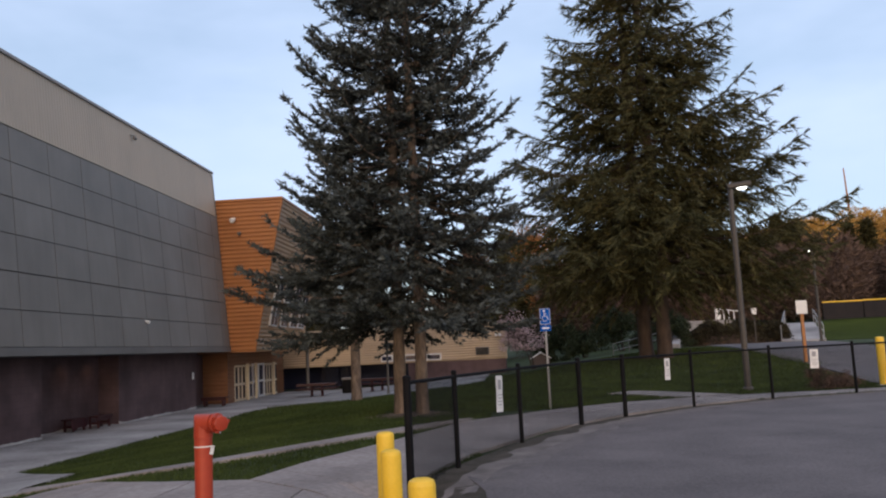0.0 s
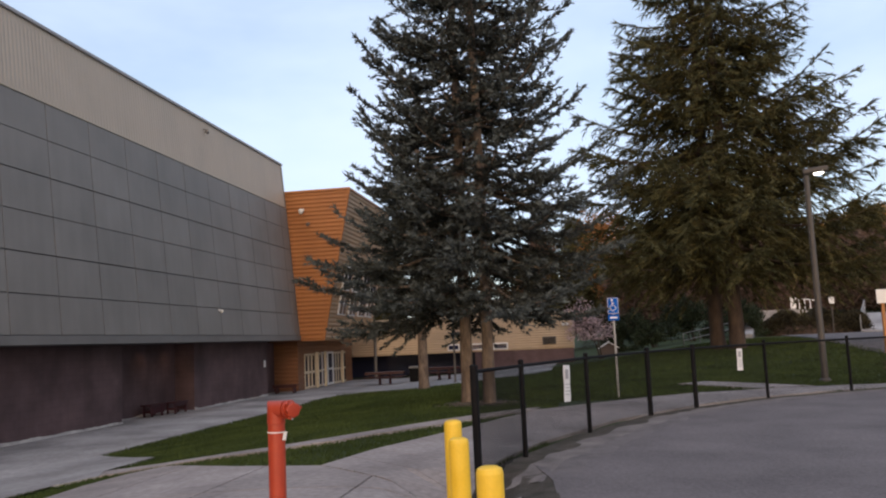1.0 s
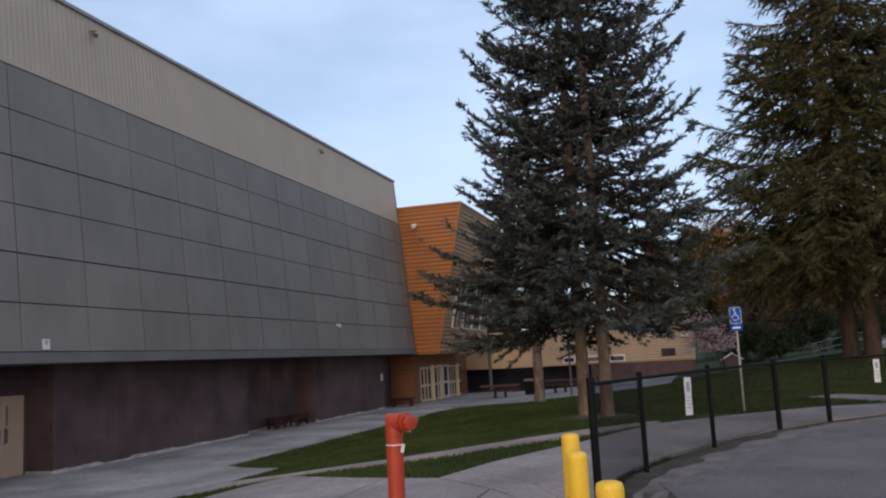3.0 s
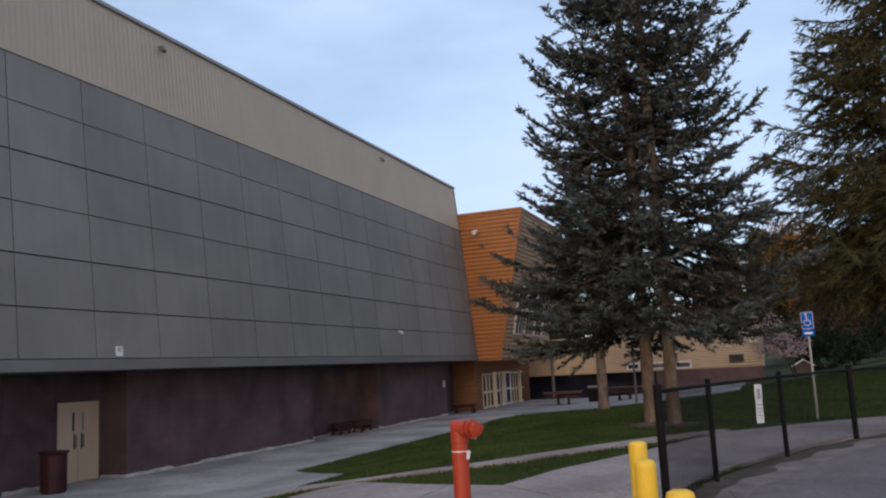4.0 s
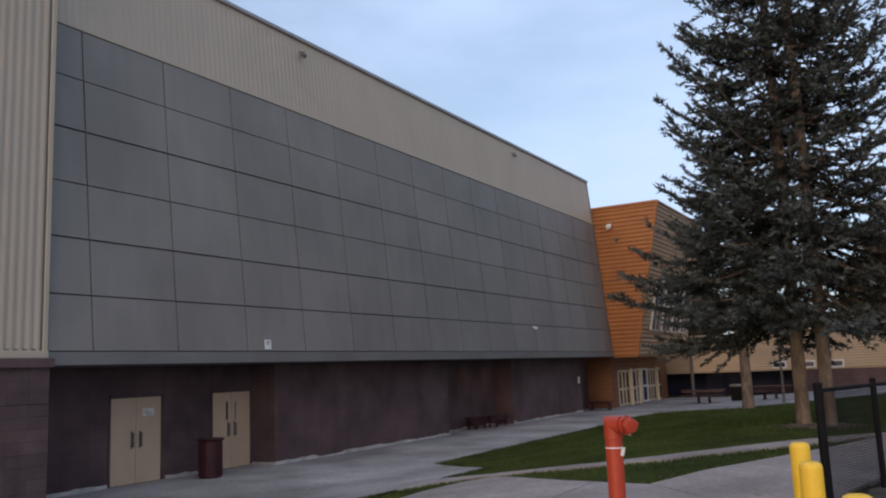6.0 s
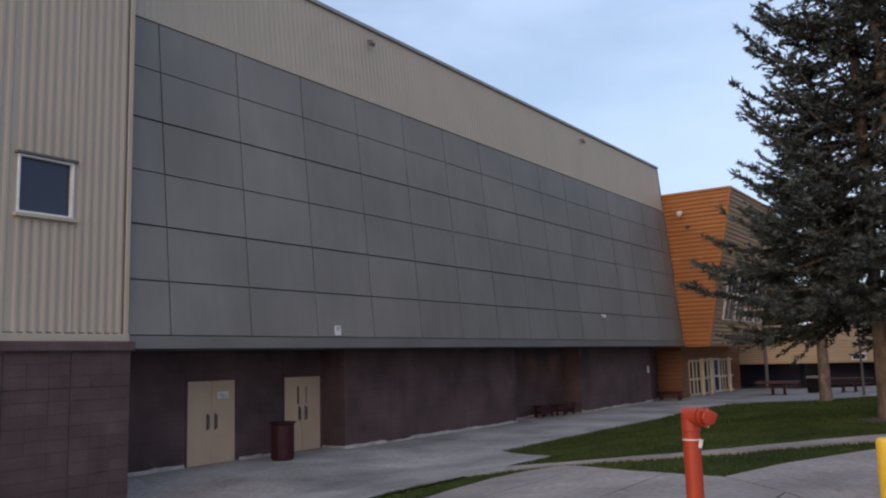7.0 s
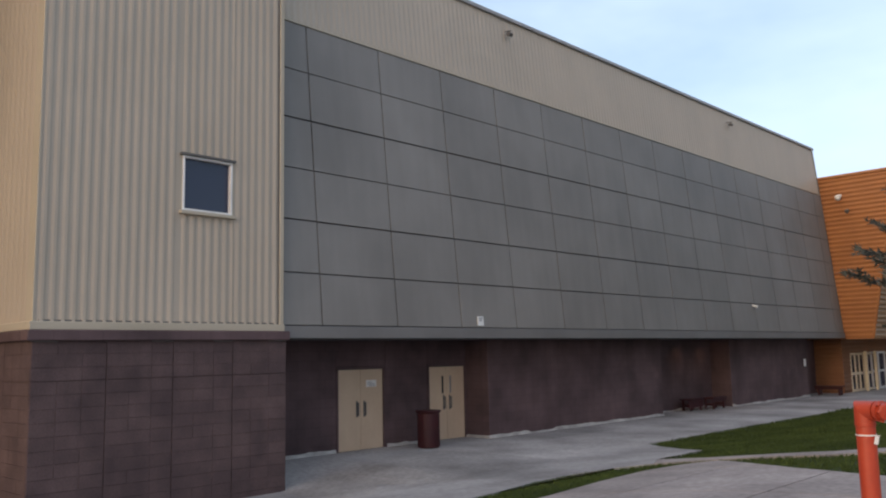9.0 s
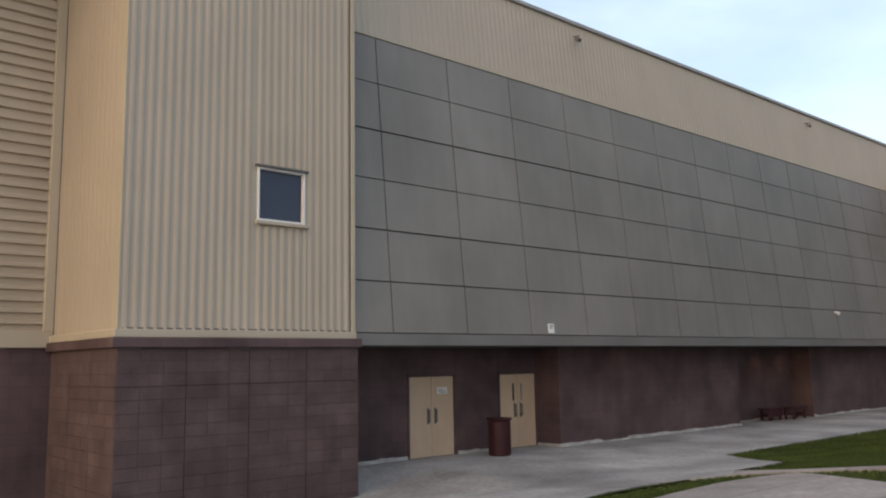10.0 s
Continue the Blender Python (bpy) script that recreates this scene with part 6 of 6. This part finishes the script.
def hill_house(x, y, w, d, h, yaw, label):
    z = terrain(x, y)
    t = thing("hill_house", label, "house", "houses on the hill", at=pose(x, y, z, 0, 0, yaw))
    part("wall", boxm(-w / 2, w / 2, -d / 2, d / 2, -2, h, bevel=0.03), BEIGE, t)
    bm = bmesh.new()
    pts = [(-w / 2 - 0.5, -d / 2 - 0.5, h), (w / 2 + 0.5, -d / 2 - 0.5, h), (w / 2 + 0.5, d / 2 + 0.5, h), (-w / 2 - 0.5, d / 2 + 0.5, h)]
    lo = [bm.verts.new(p) for p in pts]
    ri = [bm.verts.new((-w / 2, 0, h + 2.2)), bm.verts.new((w / 2, 0, h + 2.2))]
    for f in ((lo[0], lo[1], ri[1], ri[0]), (lo[2], lo[3], ri[0], ri[1]), (lo[1], lo[2], ri[1]), (lo[3], lo[0], ri[0]), lo[::-1]):
        bm.faces.new(f)
    part("roof", bm, WOODPOST, t, "reddish tiled roof")
    for k in range(4):
        x0 = -w / 2 + w * (k + 0.5) / 4
        wd = part("window", boxm(x0 - 0.8, x0 + 0.8, -d / 2 - 0.06, -d / 2, h * 0.4, h * 0.8, bevel=0.02), WHITE, t)
        part("pane", boxm(x0 - 0.65, x0 + 0.65, -d / 2 - 0.08, -d / 2 - 0.05, h * 0.44, h * 0.76), PANE, wd)


hill_house(71, 176, 11, 8, 3.2, -12, "house with a reddish roof on the far hill")
hill_house(92, 178, 11, 8, 3.2, 6, "house with a reddish roof on the far hill")
mast = thing("mast", "tall bare wooden mast on the far hill", "mast", at=pose(66, 165.8, terrain(66, 165.8)))
part("pole", tube(bmesh.new(), (0, 0, -1), (-0.6, 0, 34 - terrain(66, 165.8)), 0.34, 0.12, seg=8), WOODPOST, mast)
shed = thing("garden_shed", "small shed with a pale gable by the lawn", "shed", at=pose(0.15, 58.5, terrain(0.15, 58.5)))
bm = bmesh.new()
lo = [bm.verts.new(p) for p in ((-0.6, 0, -0.1), (0.6, 0, -0.1), (0.6, 0, 0.5), (0, 0, 0.85), (-0.6, 0, 0.5))]
hi = [bm.verts.new((v.co.x, 1.2, v.co.z)) for v in lo]
bm.faces.new(lo)
bm.faces.new(hi[::-1])
for k in range(5):
    bm.faces.new((lo[(k + 1) % 5], lo[k], hi[k], hi[(k + 1) % 5]))
part("shed_body", bm, SOFFIT, shed)
for s_ in (-1, 1):
    bm = boxm(-0.45, 0.45, -0.08, 1.3, -0.025, 0.025, m=Matrix.Translation((s_ * 0.33, 0, 0.70)) @ Matrix.Rotation(s_ * 0.53, 4, "Y"))
    part("roof_half", bm, WHITE, shed, "pale roof")


# ---- grass blades at the lawn's near edges ----
def inside(x, y, poly):
    hit = np.zeros(len(x), bool)
    for (ax, ay), (bx, by) in zip(poly, poly[1:] + poly[:1]):
        if ay != by:
            hit ^= ((ay > y) != (by > y)) & (x < (bx - ax) * (y - ay) / (by - ay) + ax)
    return hit


def tufts():
    rng = np.random.default_rng(70)
    paths = [APRON, PLAZA, BRANCH_L + BRANCH_R[::-1], NARROW_L + NARROW_R[::-1], WALK_L + WALK_R[::-1], FENCE + [(40, 21), (40, -20), (-3, -20)]]
    out = []
    for x0, x1, y0, y1, n, ln, wd in ((-14.1, -2.5, 7.5, 20, 62000, 0.05, 0.006), (-14.2, 9, 20, 32, 56000, 0.07, 0.010), (-14.2, 10, 32, 50, 34000, 0.10, 0.016)):
        x, y = rng.uniform(x0, x1, n), rng.uniform(y0, y1, n)
        keep = ~np.any([inside(x, y, p) for p in paths], 0) & (np.hypot(x + 4.5, y - 20.4) > 1.0 + 0.3 * rng.normal(size=n))
        x, y = x[keep], y[keep]
        p = np.stack([x, y, np.array([terrain(a, b) for a, b in zip(x, y)]) - 0.03], 1)
        d = unit(np.stack([rng.normal(0, 0.4, len(x)), rng.normal(0, 0.4, len(x)), np.ones(len(x))], 1))
        out.append(sprigs(rng, p, d, np.full(len(x), ln), wd, 5, 0.45).reshape(-1, 3))
    t = np.concatenate(out)
    part("lawn_grass_blades", fast_mesh("lawn_grass_blades", t, np.arange(len(t)).reshape(-1, 3), BLADES), None)
    tagged(bpy.data.objects["lawn_grass_blades"], "short mown grass blades of the lawn", "grass", kind="stuff")


def mulch():
    bm = bmesh.new()
    mid = bm.verts.new((-4.55, 20.4, terrain(-4.55, 20.4) + 0.03))
    ring = []
    for k in range(40):
        a = 2 * math.pi * k / 40
        r = 1.15 + 0.35 * noise.noise((math.cos(a) * 2, math.sin(a) * 2, 5))
        x, y = -4.55 + r * math.cos(a), 20.4 + r * math.sin(a)
        ring.append(bm.verts.new((x, y, terrain(x, y) - 0.03)))
    for k in range(40):
        bm.faces.new((mid, ring[k], ring[(k + 1) % 40]))
    part("ground_mulch", bm, BARK, None)
    tagged(bpy.data.objects["ground_mulch"], "bare brown needle-strewn earth under the twin spruces", "earth", kind="structure")


mulch()
BLADES = material("grass_blades", (0.030, 0.050, 0.013), (0.074, 0.104, 0.026), 0.8, 0.8, 9, 0, 0, 0.3, piece=0.3, island=True, spec=0.2)
tufts()


# ---- blocks of the tower base ----
def block_courses():
    """Painted blocks in stack bond; wider control joints after every third block and third course; some joints filled with paint."""
    bpy.context.view_layer.update()
    base = next(o for o in tower.children if o.name.startswith("base_wall"))
    h = 0.238
    rng = random.Random(77)
    made = {}

    def block(m, width, side, end, low):
        key = (round(width, 2), side, end, low)
        if key not in made:
            made[key] = mesh_of("block", boxm(-width / 2 + side, width / 2 - end, -0.03, 0.022, -h / 2 + low, h / 2 - 0.0015, bevel=0.0025), BLOCK)
        ob = new("block", made[key])
        ob.matrix_world = m
        under(ob, base)

    for r in range(14):
        z = 2.86 - h * (r + 0.5)
        for lo, hi, n, put in ((TY0 - 0.002, TY1 + 0.06, 12, lambda c, o: pose(TX + o, c, z, 0, 0, 90)), (TB, TX, 9, lambda c, o: pose(c, TY0 + 0.02 + o, z))):
            w = (hi - lo) / n
            k = 0
            while k < n:
                wide = 2 if k % 3 < 2 and rng.random() < 0.32 else 1
                a, b = lo + w * k, lo + w * (k + wide)
                side = 0.007 if k % 3 == 0 and k else rng.choice((0.0008, 0.002, 0.003))
                end = 0.007 if (k + wide) % 3 == 0 and k + wide < n else rng.choice((0.0008, 0.002, 0.003))
                block(put((a + b) / 2, rng.uniform(-0.0015, 0.0015)), b - a, side, end, 0.010 if r == 2 else rng.choice((0.0015, 0.0025, 0.004)))
                k += wide


block_courses()


# ---- recessed lamps over the niche ----
def downlight(y):
    t = thing("downlight", "small warm recessed lamp in the soffit over the niche", "ceiling lamp", "downlights", at=pose(DX + 0.55, y, 2.93))
    bm = bmesh.new()
    lathe(bm, [(0.05, -0.012), (0.09, -0.014), (0.10, -0.006), (0.10, 0.02)], 20)
    part("trim_ring", bm, WHITE, t)
    part("lens", lathe(bmesh.new(), [(0.048, -0.010), (0.048, 0.01)], 16), LAMP_WARM, t, "lit warm lens")
    lamp = new("downlight_lamp", bpy.data.lights.new("downlight_lamp", "SPOT"))
    lamp.data.energy, lamp.data.spot_size, lamp.data.spot_blend, lamp.data.shadow_soft_size, lamp.data.color = 16.0, radians(130), 1.0, 0.04, (1.0, 0.55, 0.25)
    lamp.parent = t
    lamp.matrix_parent_inverse = Matrix.Identity(4)
    lamp.matrix_basis = Matrix.Translation((0, 0, -0.03))


LAMP_WARM = lit("lit_warm_lens", (1.0, 0.6, 0.3), 1.5)
downlight(30.6)
downlight(32.6)
